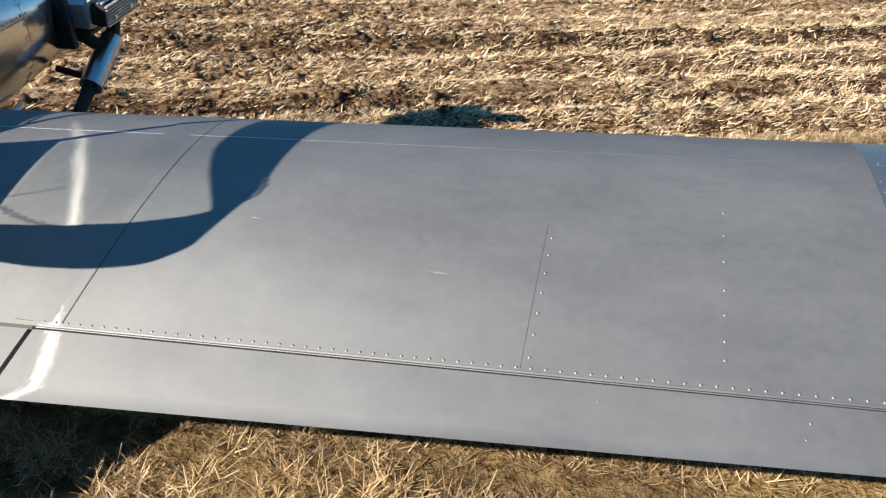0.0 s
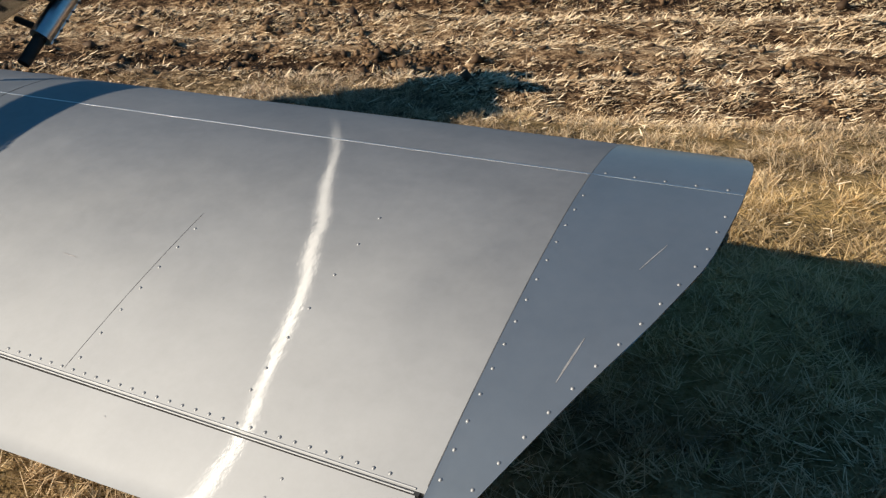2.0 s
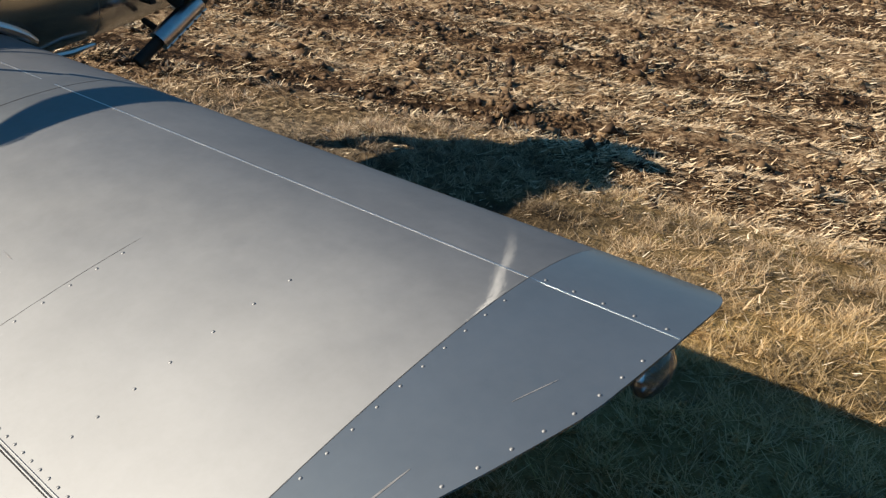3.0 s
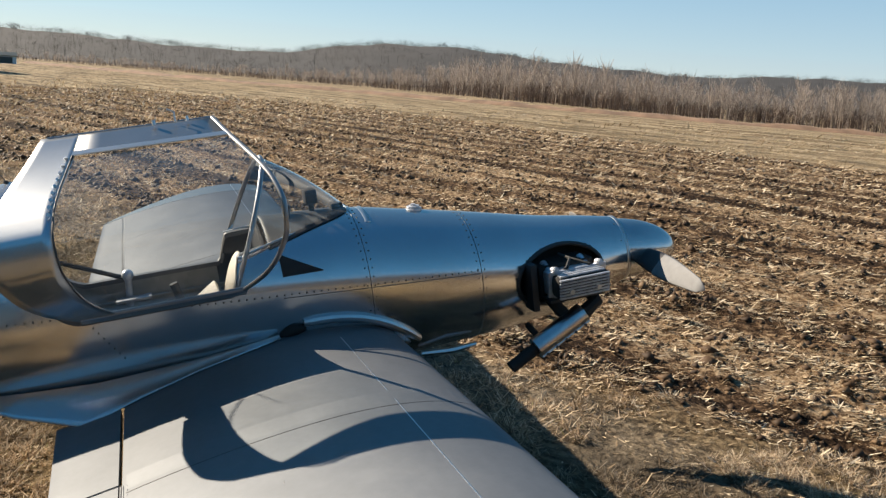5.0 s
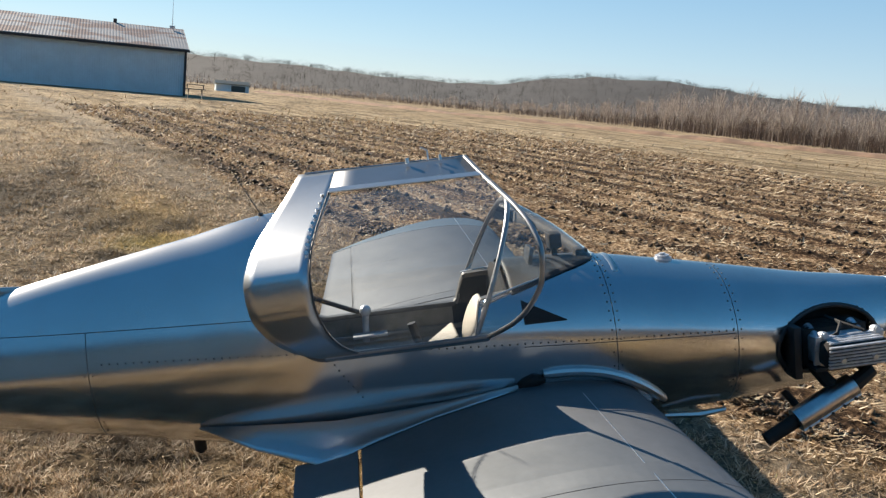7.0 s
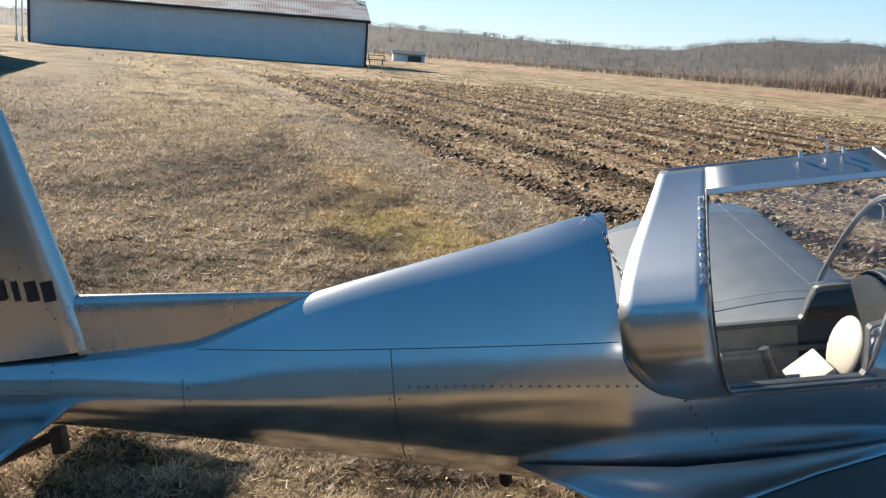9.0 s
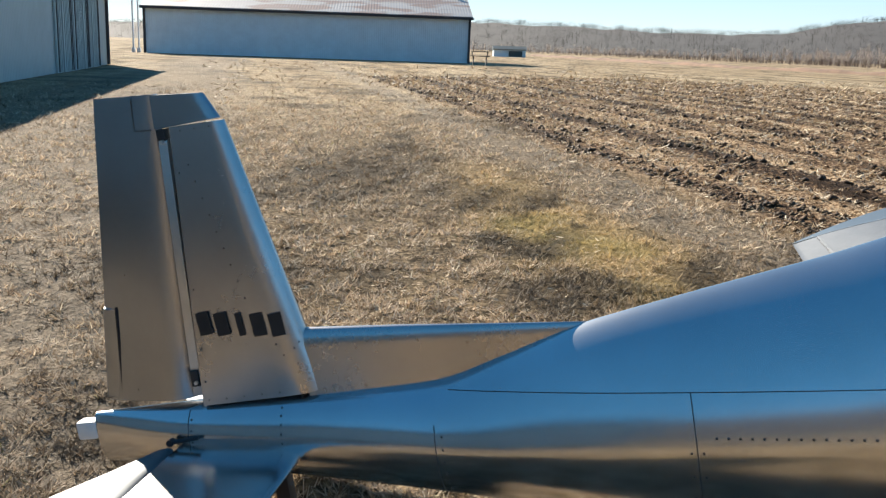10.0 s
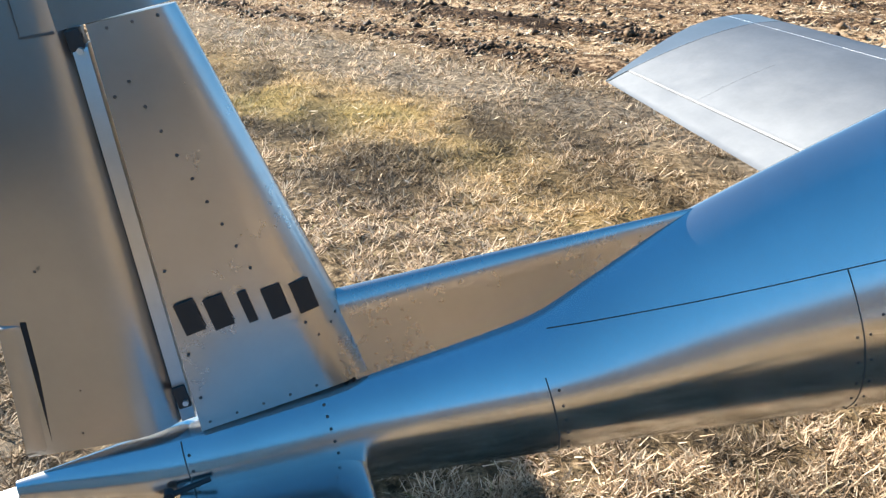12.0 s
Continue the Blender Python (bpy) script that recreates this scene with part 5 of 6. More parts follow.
# rudder, turned a little to port about its hinge
hb, ht_ = Vector((0, -3.362, 0.615)), Vector((0, -3.305, 1.44))
axis = (ht_ - hb).normalized()
RUD = Matrix.Translation(hb) @ Matrix.Rotation(radians(-7), 4, axis) @ Matrix.Translation(-hb)
rud = aerofoil_surface("rudder", [((0, -3.385 + 0.057 * u, 0.625 + 0.815 * u), (0, -3.716 + 0.162 * u, 0.624 + 0.83 * u), 0.046 - 0.022 * u, 0.004, OUT) for u in (0, 0.25, 0.5, 0.75, 1.0, 1.11)], ALU_RUDDER, plane, "aluminium rudder with a horn balance")
horn = aerofoil_surface("horn_balance", [((0, -3.132 - 0.040 * u, 1.437 + 0.075 * u), (0, -3.40, 1.430 + 0.104 * u), 0.022 - 0.004 * u, 0.013, OUT) for u in (0, 0.5, 1.0)], ALU_RUDDER, rud, "horn balance over the fin")
for o in (rud,):
    o.matrix_local = RUD
bm = bmesh.new()
v = []
tab = slab("trim_tab", [(-3.715, 0.628), (-3.655, 0.628), (-3.612, 0.918), (-3.658, 0.922)], 0.0135, ALU_RUDDER, rud, "narrow trim tab")
gapline = slab("tab_gap", [(-3.655, 0.63), (-3.643, 0.63), (-3.600, 0.925), (-3.612, 0.925)], 0.0165, GAP, rud, "")
# rudder hinges and the pale hinge strip
slab("hinge_strip", [(-3.385, 0.63), (-3.356, 0.63), (-3.300, 1.40), (-3.327, 1.40)], 0.036, ALU_EDGE, fin, "pale strip along the rudder hinge")
for z in (0.69, 1.405):
    u = (z - 0.615) / 0.825
    bm = bmesh.new()
    box(bm, (0.088 - 0.02 * u, 0.026, 0.05), Matrix.Translation((0, -3.372 + 0.057 * u, z)), 0.003)
    bracket = part("rudder_hinge", bm, BLACK, fin, "black hinge bracket")
    bm = bmesh.new()
    tube(bm, [(-0.05, -3.368 + 0.057 * u, z - 0.012), (0.05, -3.368 + 0.057 * u, z - 0.012)], 0.006, 10)
    part("hinge_bolt", bm, RIVET, bracket, "bright hinge bolt")
# registration marks as plain bars on both sides of the fin
for side in (1, -1):
    for k in range(5):
        y, z = -3.296 + 0.056 * k, 0.857 - 0.006 * k
        u = (z - 0.79) / 0.64
        front, rear = -3.004 - 0.13 * u, -3.352 + 0.06 * (z - 0.606) / 0.826
        c = (front - y) / (front - rear)
        h = 0.058 - 0.030 * u
        x = h * math.sqrt(max(0, 1 - ((0.25 - c) / 0.25) ** 2)) if c < 0.25 else h - 0.006 * ((c - 0.25) / 0.75) ** 1.3
        bm = bmesh.new()
        box(bm, (0.003, 0.040 if k != 2 else 0.018, 0.068), Matrix.Translation((side * (x + 0.001), y, z)) @ Matrix.Rotation(radians(5), 4, "X") @ Matrix.Rotation(radians(side * -2.5), 4, "Y") @ Matrix.Rotation(radians(side * (18 if c < 0.12 else 5 if c < 0.25 else -1)), 4, "Z"))
        part("marking_bar", bm, LETTER, fin, "plain black marking bar", smooth=False)
# fin and rudder rivets, and the lines where their sheets meet
def fin_half(y, z):
    """Half thickness of the fin at a place on its side."""
    u = (z - 0.79) / 0.64
    front, rear = -3.004 - 0.13 * max(0.0, u), -3.352 + 0.06 * (z - 0.606) / 0.826
    c = min(1.0, max(0.0, (front - y) / (front - rear)))
    h, hr = 0.058 - 0.030 * max(0.0, u), 0.050 - 0.026 * max(0.0, u)
    return h * math.sqrt(max(0, 1 - ((0.25 - c) / 0.25) ** 2)) if c < 0.25 else h + (hr - h) * ((c - 0.25) / 0.75) ** 1.3


spots = [(-3.155 - 0.0125 * k, 0.92 + 0.05 * k) for k in range(9)]
spots += [(-3.35 + 0.058 * (z - 0.606) / 0.826 + 0.014, z) for z in (0.68, 0.78, 0.96, 1.30)]
spots += [(-3.045 - 0.057 * k, 0.632 - 0.002 * k) for k in range(6)]
spots += [(-3.085 + 0.018 * k, 0.775 - 0.035 * k) for k in range(4)]
spots += [(-3.022, 0.65 + 0.03 * k) for k in range(5)] + [(-3.036, 0.665 + 0.03 * k) for k in range(4)]
spots += [(-3.17 - 0.045 * k, 1.418) for k in range(4)]
for side in (1, -1):
    pl = [(Vector((side * fin_half(y, z), y, z)), Vector((side, 0, 0))) for y, z in spots]
    v, f = rivets(pl, 0.0036)
    mesh_ob("fin_rivets", v, f, RIVET_DARK, fin, "small dark rivets", kind="stuff")
    pl = [(Vector((side * 0.030, y, z)), Vector((side, 0, 0))) for y, z in ((-3.52, 0.67), (-3.535, 0.70), (-3.505, 0.705), (-3.47, 0.71), (-3.485, 0.745), (-3.55, 0.755), (-3.58, 0.66), (-3.42, 0.80), (-3.415, 0.95), (-3.45, 1.00), (-3.54, 1.02))]
    v, f = rivets(pl, 0.0034)
    mesh_ob("rudder_rivets", v, f, RIVET_DARK, rud, "small dark rivets", kind="stuff")
    for (y0, z0), (y1, z1), w, x in (((-3.405, 1.435), (-3.398, 1.525), 0.003, 0.0225), ((-3.405, 1.435), (-3.345, 1.431), 0.005, 0.024)):
        n = Vector((side, 0, 0))
        p, q = Vector((side * x, y0, z0)), Vector((side * x, y1, z1))
        v, f = thick_ribbon([p, q], [n, n], [n.cross(q - p)] * 2, w, 0.0012)
        mesh_ob("horn_seam", v, f, SEAM, horn, "dark seam round the horn balance", smooth=False)

# tailplane and elevators
UPZ = (0, 0, 1)
for side in (1, -1):
    st = aerofoil_surface("tailplane", [((side * x, -3.05 - 0.02 * (x > 0.8), 0.448), (side * x, -3.43, 0.487), 0.024, 0.018, UPZ) for x in (0.05, 0.3, 0.6, 0.93)], ALU_BODY, plane, "flat aluminium tailplane")
    aerofoil_surface("elevator", [((side * x, -3.44, 0.488), (side * x, yb, 0.495 + (-3.44 - yb) * 0.05), 0.018, 0.003, UPZ) for x, yb in ((0.115, -3.50), (0.25, -3.57), (0.40, -3.66), (0.60, -3.68), (0.93, -3.68))], ALU_WING, st, "aluminium elevator with a cut-away root")
    bm = bmesh.new()
    tube(bm, [(side * 0.105, -3.36, 0.527), (side * 0.112, -3.445, 0.523)], 0.006, 8)
    tube(bm, [(side * 0.10, -3.447, 0.523), (side * 0.122, -3.447, 0.523)], 0.011, 12)
    part("elevator_horn", bm, BLACK, st, "black elevator control horn")

# tail wheel on its spring, and the belly fitting ahead of it
bm = bmesh.new()
tube(bm, [(0, -3.15, 0.33), (0, -3.45, 0.22), (0, -3.72, 0.20)], [0.02, 0.016, 0.014], 8)
box(bm, (0.05, 0.045, 0.09), Matrix.Translation((0, -3.17, 0.30)), 0.006)
gear = part("tail_spring", bm, BLACK, plane, "black tail wheel spring")
bm = bmesh.new()
tc = Vector((0, -3.73, 0.20))
bmesh.ops.create_uvsphere(bm, u_segments=20, v_segments=10, radius=1, matrix=Matrix.Translation((0, -3.77, 0.205)) @ Matrix.Diagonal((0.03, 0.075, 0.075, 1)))
part("tail_wheel", bm, RUBBER, plane, "small black tail wheel")

# main undercarriage
for side in (1, -1):
    bm = bmesh.new()
    pts = [(side * 0.22, 0.05, 0.0), (side * 0.5, 0.08, -0.17), (side * 0.74, 0.08, -0.33)]
    tube(bm, pts, [0.03, 0.024, 0.02], 10)
    leg = part("gear_leg", bm, CAST, plane, "tapered metal undercarriage leg")
    bm = bmesh.new()
    rings = []
    for a in range(20):
        t = 2 * math.pi * a / 20
        tube_c = Vector((side * 0.80, 0.08 + 0.125 * math.cos(t), -0.335 + 0.125 * math.sin(t)))
        rd = Vector((0, math.cos(t), math.sin(t)))
        rings.append([bm.verts.new(tube_c + 0.045 * (math.cos(b) * rd + math.sin(b) * Vector((1, 0, 0)))) for b in (2 * math.pi * q / 10 for q in range(10))])
    for i in range(20):
        for q in range(10):
            bm.faces.new((rings[i][q], rings[i][(q + 1) % 10], rings[(i + 1) % 20][(q + 1) % 10], rings[(i + 1) % 20][q]))
    wheel = part("main_wheel_tyre", bm, RUBBER, leg, "black tyre")
    bm = bmesh.new()
    tube(bm, [(side * 0.77, 0.08, -0.335), (side * 0.83, 0.08, -0.335)], 0.085, 16)
    part("wheel_rim", bm, CAST, leg, "metal rim")
# belly outlet lip
bm = bmesh.new()
tube(bm, [(0.17, 0.12, -0.028), (0.19, 0.25, -0.034), (0.17, 0.36, -0.036)], [0.012, 0.016, 0.010], 8)
part("belly_outlet_lip", bm, ALU_EDGE, plane, "bright lip of the belly air outlet")

# ---------------------------------------------------------------- engine
eng = new("engine")
eng.parent = plane
for side in (1, -1):
    # black rim round the opening
    bm = bmesh.new()
    pts = []
    for k in range(37):
        a = 2 * math.pi * k / 36
        y, z = 0.76 + 0.215 * math.cos(a), 0.20 + 0.128 * math.sin(a)
        t = th_at(y, z)
        p = fus(y, t) - fus_n(y, t) * 0.004
        pts.append((side * p.x, p.y, p.z))
    tube(bm, pts, 0.010, 8, caps=False)
    part("cowl_opening_rim", bm, BLACK, eng, "black rim of the cylinder opening")
    bm = bmesh.new()
    box(bm, (0.012, 0.44, 0.27), Matrix.Translation((side * 0.09, 0.765, 0.195)), 0.004)
    part("inner_baffle", bm, SOOT, eng, "sooty inner baffle")
    # cylinder head with fins, and its ribbed valve cover
    bm = bmesh.new()
    box(bm, (0.20, 0.21, 0.10), Matrix.Translation((side * 0.25, 0.765, 0.195)), 0.01)
    head = part("cylinder_head", bm, CAST, eng, "finned cast cylinder head")
    for dy in (-0.085, 0.085):
        bm = bmesh.new()
        tube(bm, [(side * 0.20, 0.77 + dy, 0.26), (side * 0.315, 0.77 + dy, 0.217)], 0.017, 12)
        tube(bm, [(side * 0.315, 0.77 + dy, 0.217), (side * 0.345, 0.77 + dy, 0.25)], 0.012, 8)
        part("spark_plug", bm, CAST, head, "spark plug with its dark lead")
        bm = bmesh.new()
        tube(bm, [(side * 0.345, 0.77 + dy, 0.25), (side * 0.36, 0.77 + dy * 0.6, 0.27), (side * 0.30, 0.765, 0.29), (side * 0.2, 0.76, 0.29)], 0.007, 6)
        part("ignition_lead", bm, RUBBER, head, "black ignition lead")
    bm = bmesh.new()
    box(bm, (0.072, 0.235, 0.088), Matrix.Translation((side * 0.385, 0.765, 0.205)) @ Matrix.Rotation(radians(side * 8), 4, "Y"), 0.018)
    cover = part("valve_cover", bm, SOOT, eng, "ribbed cast aluminium valve cover")
    tilt = Matrix.Translation((side * 0.385, 0.765, 0.205)) @ Matrix.Rotation(radians(side * 8), 4, "Y")
    for k in range(7):
        bm = bmesh.new()
        box(bm, (0.012, 0.222, 0.0075), tilt @ Matrix.Translation((side * 0.036, 0, -0.038 + 0.0127 * k)), 0.002)
        part("cover_rib", bm, CAST, cover)
    for dx in (-0.022, -0.004, 0.014):
        bm = bmesh.new()
        box(bm, (0.010, 0.20, 0.010), tilt @ Matrix.Translation((side * dx, 0, 0.046)), 0.002)
        part("cover_rib", bm, CAST, cover)
    bm = bmesh.new()
    box(bm, (0.014, 0.262, 0.112), tilt @ Matrix.Translation((side * -0.034, 0, 0.0)), 0.005)
    part("cover_flange", bm, CAST, cover, "cast flange of the valve cover")
    for dy in (-0.10, 0.10):
        bm = bmesh.new()
        tube(bm, [tilt @ Vector((side * -0.05, dy, 0.055)), tilt @ Vector((side * -0.02, dy, 0.065))], 0.014, 12)
        tube(bm, [tilt @ Vector((side * -0.025, dy, 0.064)), tilt @ Vector((side * -0.015, dy, 0.067))], 0.010, 10)
        part("rocker_boss", bm, CAST, head, "round cast boss")
    for k in range(7):
        bm = bmesh.new()
        box(bm, (0.006, 0.25, 0.14), Matrix.Translation((side * (0.13 + 0.020 * k), 0.765, 0.195)), 0.002)
        part("cooling_fin", bm, SOOT, head)
    for dy in (-0.06, 0.06):
        bm = bmesh.new()
        tube(bm, [tilt @ Vector((side * 0.03, dy, -0.012)), tilt @ Vector((side * 0.049, dy, -0.012))], 0.010, 8)
        part("cover_bolt", bm, RIVET, cover)
    bm = bmesh.new()
    box(bm, (0.08, 0.24, 0.016), Matrix.Translation((side * 0.30, 0.765, 0.130)), 0.006)
    box(bm, (0.16, 0.03, 0.2), Matrix.Translation((side * 0.22, 0.60, 0.19)), 0.006)
    part("baffle", bm, BLACK, eng, "black cooling baffle")
    # exhaust: collector, heat muff and black tail pipe
    ex = new("exhaust")
    ex.parent = plane
    bm = bmesh.new()
    tube(bm, [(side * 0.26, 0.86, 0.12), (side * 0.30, 0.87, 0.085), (side * 0.325, 0.80, 0.055), (side * 0.33, 0.72, 0.02)], 0.03, 10)
    tube(bm, [(side * 0.26, 0.68, 0.12), (side * 0.30, 0.70, 0.08), (side * 0.33, 0.74, 0.03)], 0.026, 10)
    part("exhaust_manifold", bm, SOOT, ex, "sooty exhaust manifold")
    bm = bmesh.new()
    tube(bm, [(side * 0.33, 0.79, 0.055), (side * 0.335, 0.565, -0.052)], 0.046, 20)
    tube(bm, [(side * 0.365, 0.80, 0.03), (side * 0.37, 0.575, -0.08)], 0.006, 6)
    muff = part("heat_muff", bm, MUFF, ex, "shiny cylindrical heat muff")
    for k in range(5):
        u = (k + 0.5) / 5
        bm = bmesh.new()
        tube(bm, [(side * 0.37, 0.80 - 0.225 * u, 0.028 - 0.11 * u), (side * 0.38, 0.80 - 0.225 * u, 0.028 - 0.11 * u)], 0.006, 6)
        part("muff_bolt", bm, RIVET_DARK, muff)
    bm = bmesh.new()
    tube(bm, [(side * 0.333, 0.60, -0.035), (side * 0.337, 0.445, -0.11)], 0.026, 14, caps=False)
    tube(bm, [(side * 0.333, 0.60, -0.035), (side * 0.337, 0.448, -0.108)], 0.023, 14)
    part("tail_pipe", bm, SOOT, ex, "black exhaust tail pipe")
    bm = bmesh.new()
    tube(bm, [(side * 0.18, 0.60, 0.0), (side * 0.31, 0.60, -0.03)], 0.014, 8)
    part("pipe_bracket", bm, SOOT, ex)

# propeller and spinner
prop = new("propeller")
prop.parent = plane
rings = []
for k in range(15):
    u = k / 14
    r = 0.138 * math.sqrt(max(0.0, 1 - u**2.1))
    rings.append([(r * math.cos(a), 1.135 + 0.30 * u, 0.208 - 0.035 * u + r * math.sin(a)) for a in (2 * math.pi * q / 28 for q in range(28))])
v, f = loft(rings, closed=True, flip=True)
mesh_ob("spinner", v, f, ALU_BODY, prop, "polished aluminium spinner")
for side in (1, -1):
    rings = []
    for k in range(12):
        u = k / 11
        r = 0.06 + 0.54 * u
        chord = 0.075 + 0.035 * math.sin(math.pi * min(1, u * 1.25)) if u < 0.8 else (0.075 + 0.035 * math.sin(math.pi * 1.0)) * math.sqrt(max(0.02, 1 - ((u - 0.8) / 0.2) ** 2))
        tw = radians(62 - 42 * u)
        c, s = math.cos(tw), math.sin(tw)
        th = 0.022 * (1 - 0.8 * u)
        ring = []
        for q in range(12):
            a = 2 * math.pi * q / 12
            e, n_ = math.cos(a) * chord / 2, math.sin(a) * th / 2
            ring.append((side * r, 1.205 + e * s * 1.0 + n_ * c, 0.20 - 0.06 * side * r / 0.6 + side * (e * c - n_ * s)))
        rings.append(ring)
    v, f = loft(rings, closed=True)
    f += [tuple(range(12))[::-1], tuple(range(len(v) - 12, len(v)))]
    k = 5
    blade = mesh_ob("blade_root", v[: 12 * k], [q for q in f if max(q) < 12 * k], BLACK, prop, "black propeller blade root")
    mesh_ob("blade", v[12 * (k - 1):], [tuple(i - 12 * (k - 1) for i in q) for q in f if min(q) >= 12 * (k - 1)], PROP, prop, "bare metal propeller blade")

# ---------------------------------------------------------------- windshield
def bow(u):
    """The arch of the windshield's rear edge, u from -1 (port) over 0 (top) to 1; it leans forward."""
    a = u * math.pi / 2
    h = abs(math.cos(a)) ** 0.9
    return Vector((0.295 * math.sin(a), -0.592 + 0.20 * h, 0.40 + 0.455 * h))


FOOT_Y = hermite([0, 0.15, 0.4, 0.7, 1.0], [-0.07, -0.10, -0.24, -0.41, -0.56])
FOOT_Z = hermite([0, 0.15, 0.4, 0.7, 1.0], [0.60, 0.594, 0.575, 0.555, 0.53])


def ws_base(u):
    """The windshield's foot on the deck, from port to starboard."""
    a = abs(u)
    return Vector((0.28 * math.copysign(a ** 0.8, u), FOOT_Y(a), FOOT_Z(a)))


rings = []
for k in range(31):
    u = -1 + 2 * k / 30
    a, b = ws_base(u), bow(u * 0.83)
    rings.append([a.lerp(b, q / 8) + Vector((0, 0, 0.02 * math.sin(math.pi * q / 8))) * (1 - u * u) for q in range(9)])
v, f = loft(rings)
ws = mesh_ob("windshield", v, f, ACRYLIC, plane, "clear acrylic windshield")
ws.visible_shadow = False
bm = bmesh.new()
tube(bm, [bow(-1 + 2 * k / 36) for k in range(37)], 0.0095, 10)
part("windshield_bow", bm, ALU_TUBE, ws, "polished tubular windshield bow")
bm = bmesh.new()
tube(bm, [ws_base(-1 + 2 * k / 36) for k in range(37)], 0.005, 6)
part("windshield_foot_strip", bm, ALU_EDGE, ws, "bright strip at the windshield foot")
bm = bmesh.new()
box(bm, (0.075, 0.05, 0.06), Matrix.Translation((0, -0.22, 0.672)), 0.010)
tube(bm, [(0, -0.22, 0.61), (0, -0.22, 0.65)], 0.012)
part("compass", bm, BLACK, plane, "black dashboard compass")
bm = bmesh.new()
box(bm, (0.10, 0.018, 0.075), Matrix.Translation((0.04, -0.33, 0.63)) @ Matrix.Rotation(radians(-12), 4, "X"), 0.006)
part("dash_display", bm, BLACK, plane, "small dark display on the dashboard")
bm = bmesh.new()
box(bm, (0.06, 0.05, 0.03), Matrix.Translation((0, -0.12, 0.615)), 0.008)
part("dash_instrument", bm, BLACK, plane, "small black instrument on the deck")

# ---------------------------------------------------------------- canopy, swung open over the starboard rail on two arms
OPEN = Matrix.Translation((0.535, 0, 0.475)) @ Matrix.Rotation(radians(74), 4, "Y") @ Matrix.Translation((-0.305, 0, -0.42))
canopy = new("canopy")
canopy.parent = plane
canopy.matrix_local = OPEN
# the canopy's lower side skin lies flat between the cockpit rail and the glazing
rings = []
for k in range(13):
    y = -1.115 + 0.55 * k / 12
    o = fus(y, th_at(y, rail(min(y, -0.61))))
    rings.append([Vector((o.x + 0.006, y, o.z + 0.004)).lerp(Vector((0.535, y, 0.475)), q / 6) - Vector((0, 0, 0.012 * math.sin(math.pi * q / 6))) for q in range(7)])
v, f = loft(rings)
skirt = mesh_ob("canopy_skirt", v, f, ALU_HOOD, plane, "aluminium lower side skin of the open canopy")
skirt.modifiers.new("thickness", "SOLIDIFY").thickness = 0.003
bm = bmesh.new()
tube(bm, [(rings[k][0].x, rings[k][0].y, rings[k][0].z) for k in (0, 6, 12)], 0.005, 8)
part("canopy_hinge", bm, RIVET_DARK, skirt, "long dark piano hinge along the cockpit rail")


ARCH_A = hermite([-1, -0.75, -0.5, -0.25, 0, 0.25, 0.5, 0.75, 0.9, 1], [0.606, 0.522, 0.44, 0.37, 0.30, 0.225, 0.148, 0.074, 0.028, 0.0])
ARCH_H = hermite([-1, -0.75, -0.5, -0.25, 0, 0.25, 0.5, 0.75, 0.9, 1], [0.0, 0.105, 0.215, 0.305, 0.372, 0.408, 0.392, 0.300, 0.170, 0.0])


def arch(y0, ytop, u, hw=0.305, h=0.44, base=0.42):
    """Section of the bulged canopy in its closed position; u from -1 (port rail) to 1 (starboard rail)."""
    k = ARCH_H(u) / 0.42
    return Vector((0.305 - ARCH_A(u), y0 + (ytop - y0) * k, base + h * k))


def arch_sheet(name, front, rear, u0, u1, mat, label, parent, thick, n=40, m_=6, hf=(0.305, 0.44), hr=(0.305, 0.42)):
    rings = []
    for k in range(n + 1):
        u = u0 + (u1 - u0) * k / n
        a, b = arch(*front, u, *hf), arch(*rear, u, *hr)
        rings.append([a.lerp(b, q / m_) for q in range(m_ + 1)])
    v, f = loft(rings)
    ob = mesh_ob(name, v, f, mat, parent, label)
    if mat is not ACRYLIC:
        s_ = ob.modifiers.new("thickness", "SOLIDIFY")
        s_.thickness, s_.offset = thick, 0
    return ob


arch_sheet("canopy_hood", (-1.0, -1.11), (-1.13, -1.31), -1, 1, ALU_HOOD, "wide aluminium hood at the rear of the canopy", canopy, 0.004, hf=(0.305, 0.41), hr=(0.305, 0.33))
pane = arch_sheet("canopy_glazing", (-0.575, -0.44), (-1.015, -1.115), -0.75, 0.99, ACRYLIC, "clear blown canopy glazing", canopy, 0.003)
arch_sheet("canopy_port_skin", (-0.575, -0.44), (-1.01, -1.11), -1, -0.74, ALU_RUDDER, "aluminium side strip of the canopy", canopy, 0.005, 10)
bm = bmesh.new()
tube(bm, [arch(-0.575, -0.44, -1 + 2 * k / 40, 0.305, 0.44) for k in range(41)], 0.008, 10)
part("canopy_front_bow", bm, ALU_TUBE, canopy, "polished tubular front bow")
bm = bmesh.new()
tube(bm, [arch(-1.01, -1.11, -1 + 2 * k / 40, 0.305, 0.421) for k in range(41)], 0.0028, 8)
part("canopy_rear_strip", bm, RIVET_DARK, canopy, "dark glazing edge strip")
for side in (1, -1):
    bm = bmesh.new()
    tube(bm, [(side * 0.303, y, 0.418) for y in (-0.575, -0.8, -1.0, -1.11)], 0.008 if side > 0 else 0.004, 8)
    part("canopy_rail", bm, ALU_TUBE if side > 0 else ALU_TAIL, canopy, "canopy side rail")
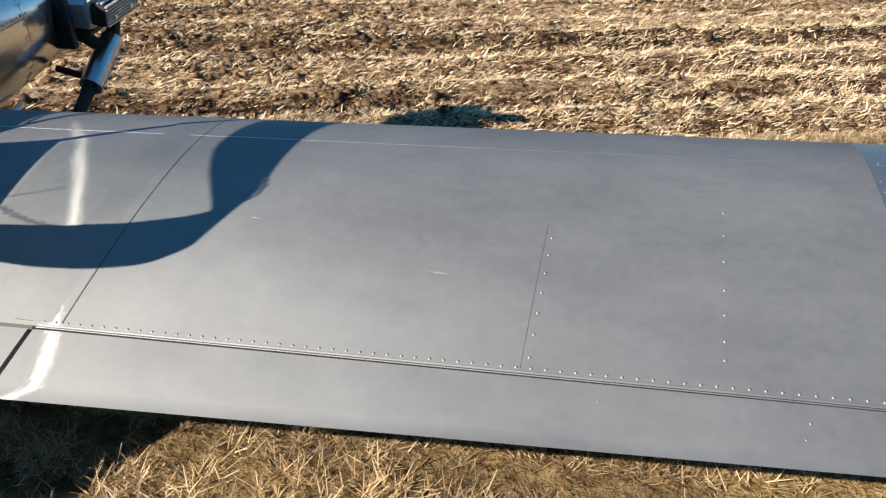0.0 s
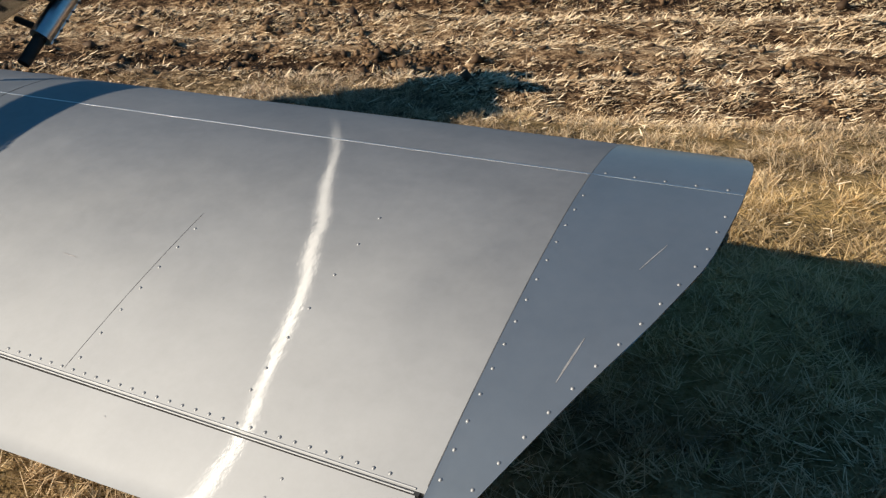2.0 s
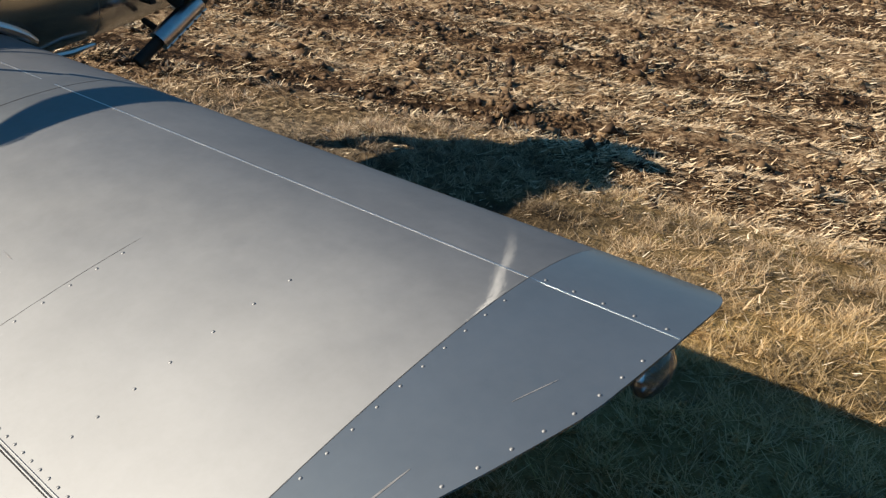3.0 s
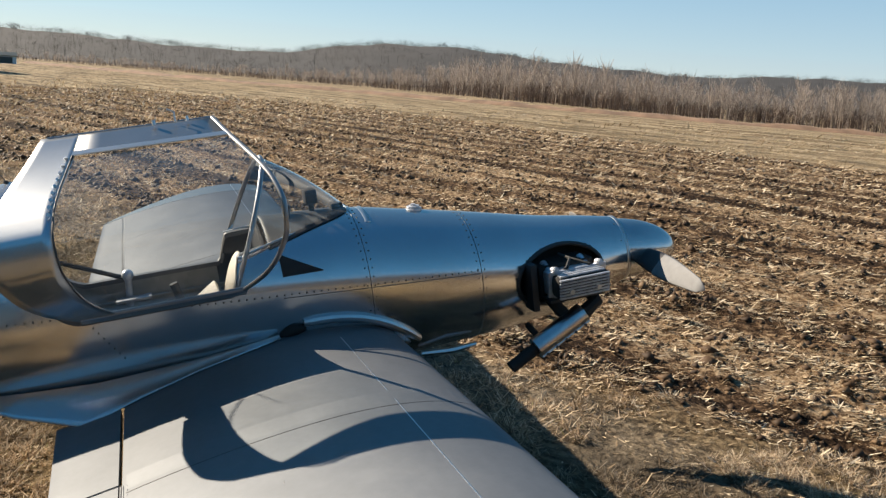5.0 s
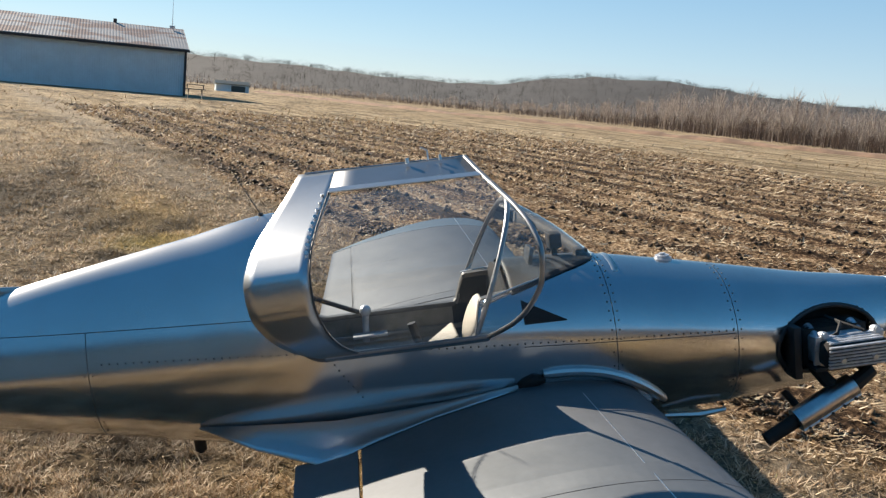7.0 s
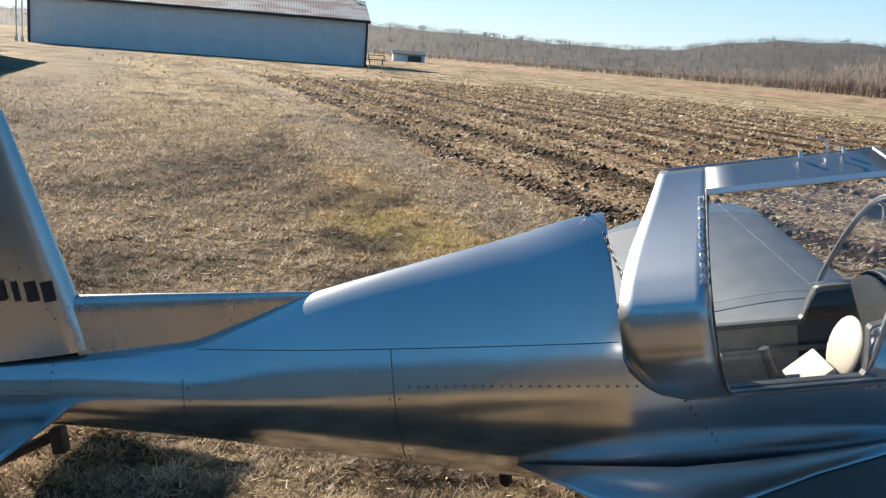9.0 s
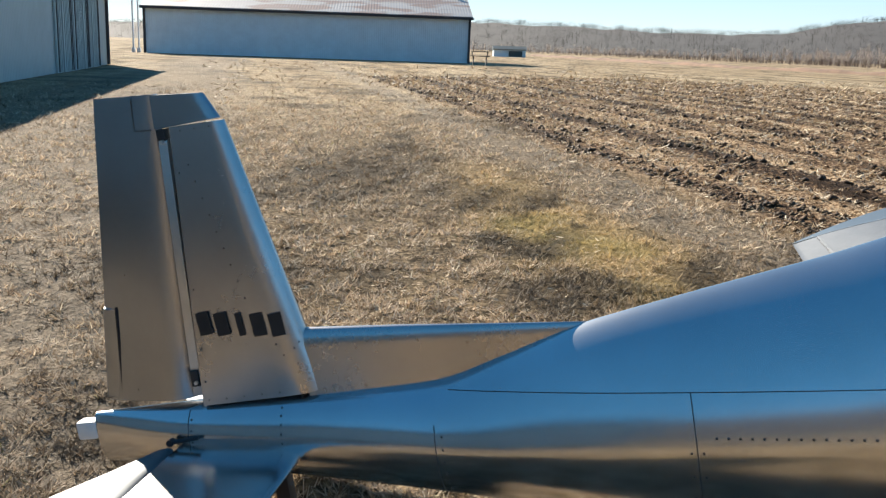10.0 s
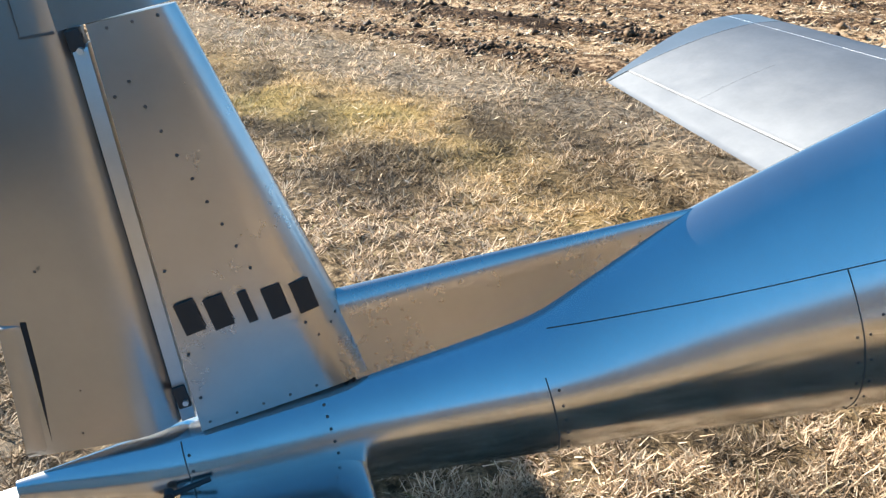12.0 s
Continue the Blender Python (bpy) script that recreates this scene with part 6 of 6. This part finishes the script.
# bright retaining strip along the glazing's upper edge
rings = []
for k in range(13):
    q = k / 12
    ring = []
    for u, d in ((-0.775, 0.001), (-0.775, 0.005), (-0.725, 0.005), (-0.725, 0.001)):
        p = arch(-0.575, -0.44, u).lerp(arch(-1.01, -1.11, u), q)
        ring.append(p + Vector((-0.7, 0, 0.7)) * d)
    rings.append(ring)
v, f = loft(rings, closed=True)
mesh_ob("glazing_strip", v, f + [(3, 2, 1, 0), (48, 49, 50, 51)], ALU_EDGE, canopy, "bright retaining strip along the glazing", smooth=False)
for k in range(9):
    u = -0.70 + 0.085 * k
    p = arch(-1.025, -1.125, u, 0.305, 0.42)
    n = Vector((p.x * 1.2, 0, p.z - 0.40)).normalized()
    bm = bmesh.new()
    tube(bm, [p, p + n * 0.007], 0.006, 8)
    part("glazing_bolt", bm, RIVET, canopy, "bright glazing bolt")
# latch pin and knobs on the port rail
bm = bmesh.new()
tube(bm, [(-0.30, -0.70, 0.44), (-0.333, -0.70, 0.44)], 0.003, 6)
tube(bm, [(-0.333, -0.70, 0.44), (-0.345, -0.722, 0.44)], 0.003, 6)
part("latch_pin", bm, RIVET, canopy, "canopy latch pin")
for y, r in ((-0.77, 0.006), (-0.66, 0.005)):
    bm = bmesh.new()
    tube(bm, [(-0.295, y, 0.445), (-0.312, y, 0.445)], r, 8)
    part("latch_knob", bm, RIVET, canopy, "small latch knob")
# restraint chain hanging between canopy and cockpit
bm = bmesh.new()
a, b = Vector((0.03, -1.275, 0.875)), OPEN @ arch(-1.1, -1.2, 0.45, 0.305, 0.34)
for k in range(34):
    u = (k + 0.5) / 34
    p = a.lerp(b, u) + Vector((0, 0, -0.06 * math.sin(math.pi * u)))
    d = (b - a).normalized()
    w = d.orthogonal().normalized() if k % 2 else d.cross(d.orthogonal()).normalized()
    tube(bm, [p - d * 0.011, p - d * 0.006 + w * 0.005, p + d * 0.006 + w * 0.005, p + d * 0.011, p + d * 0.006 - w * 0.005, p - d * 0.006 - w * 0.005, p - d * 0.011], 0.0018, 5, caps=False)
part("restraint_chain", bm, RIVET_DARK, plane, "thin chain that holds the canopy open")

# ---------------------------------------------------------------- cockpit
bm = bmesh.new()
bmesh.ops.create_uvsphere(bm, u_segments=24, v_segments=12, radius=1, matrix=Matrix.Translation((0.08, -0.575, 0.42)) @ Matrix.Rotation(radians(-22), 4, "X") @ Matrix.Diagonal((0.12, 0.02, 0.10, 1)))
part("seat_cushion", bm, CREAM, plane, "cream oval cushion leaning in the cockpit")
bm = bmesh.new()
box(bm, (0.20, 0.12, 0.018), Matrix.Translation((0.10, -0.69, 0.36)) @ Matrix.Rotation(radians(34), 4, "X"), 0.006)
part("folded_chart", bm, CREAM, plane, "folded cream chart board")
for x in (0.06, 0.13):
    bm = bmesh.new()
    pts = [(x, -1.2, 0.42), (x, -1.0, 0.30), (x + 0.02, -0.8, 0.26), (x + 0.02, -0.65, 0.375)]
    for p, q in zip(pts, pts[1:]):
        d = Vector(q) - Vector(p)
        box(bm, (0.042, d.length + 0.01, 0.004), Matrix.Translation((Vector(p) + Vector(q)) / 2) @ d.to_track_quat("Y", "Z").to_matrix().to_4x4(), 0.001)
    part("harness_strap", bm, STRAP, plane, "grey harness strap")
bm = bmesh.new()
box(bm, (0.42, 0.40, 0.06), Matrix.Translation((0, -0.98, 0.15)) @ Matrix.Rotation(radians(6), 4, "X"), 0.025)
box(bm, (0.42, 0.06, 0.30), Matrix.Translation((0, -1.19, 0.28)) @ Matrix.Rotation(radians(14), 4, "X"), 0.025)
part("pilot_seat", bm, INSIDE, plane, "grey pilot seat")
bm = bmesh.new()
tube(bm, [(-0.24, -0.98, 0.30), (-0.235, -0.97, 0.42)], 0.014, 10)
bmesh.ops.create_uvsphere(bm, u_segments=12, v_segments=8, radius=0.024, matrix=Matrix.Translation((-0.235, -0.97, 0.43)))
box(bm, (0.06, 0.14, 0.012), Matrix.Translation((-0.20, -0.96, 0.335)), 0.003)
part("throttle_lever", bm, CAST, plane, "metal lever on the cockpit side")
bm = bmesh.new()
tube(bm, [(0.02, -0.72, 0.10), (0.02, -0.78, 0.34)], [0.012, 0.011], 10)
tube(bm, [(0.02, -0.775, 0.32), (0.02, -0.80, 0.42)], 0.017, 10)
part("control_stick", bm, BLACK, plane, "black control stick")
for z in (0.20, 0.31):
    bm = bmesh.new()
    box(bm, (0.012, 0.76, 0.02), Matrix.Translation((-0.272, -0.85, z)), 0.003)
    part("stringer", bm, INSIDE, plane, "side stringer")
bm = bmesh.new()
tube(bm, [(-0.27, -1.22, 0.52), (-0.27, -0.98, 0.41)], 0.010, 8)
part("shoulder_brace", bm, BLACK, plane, "black brace tube")
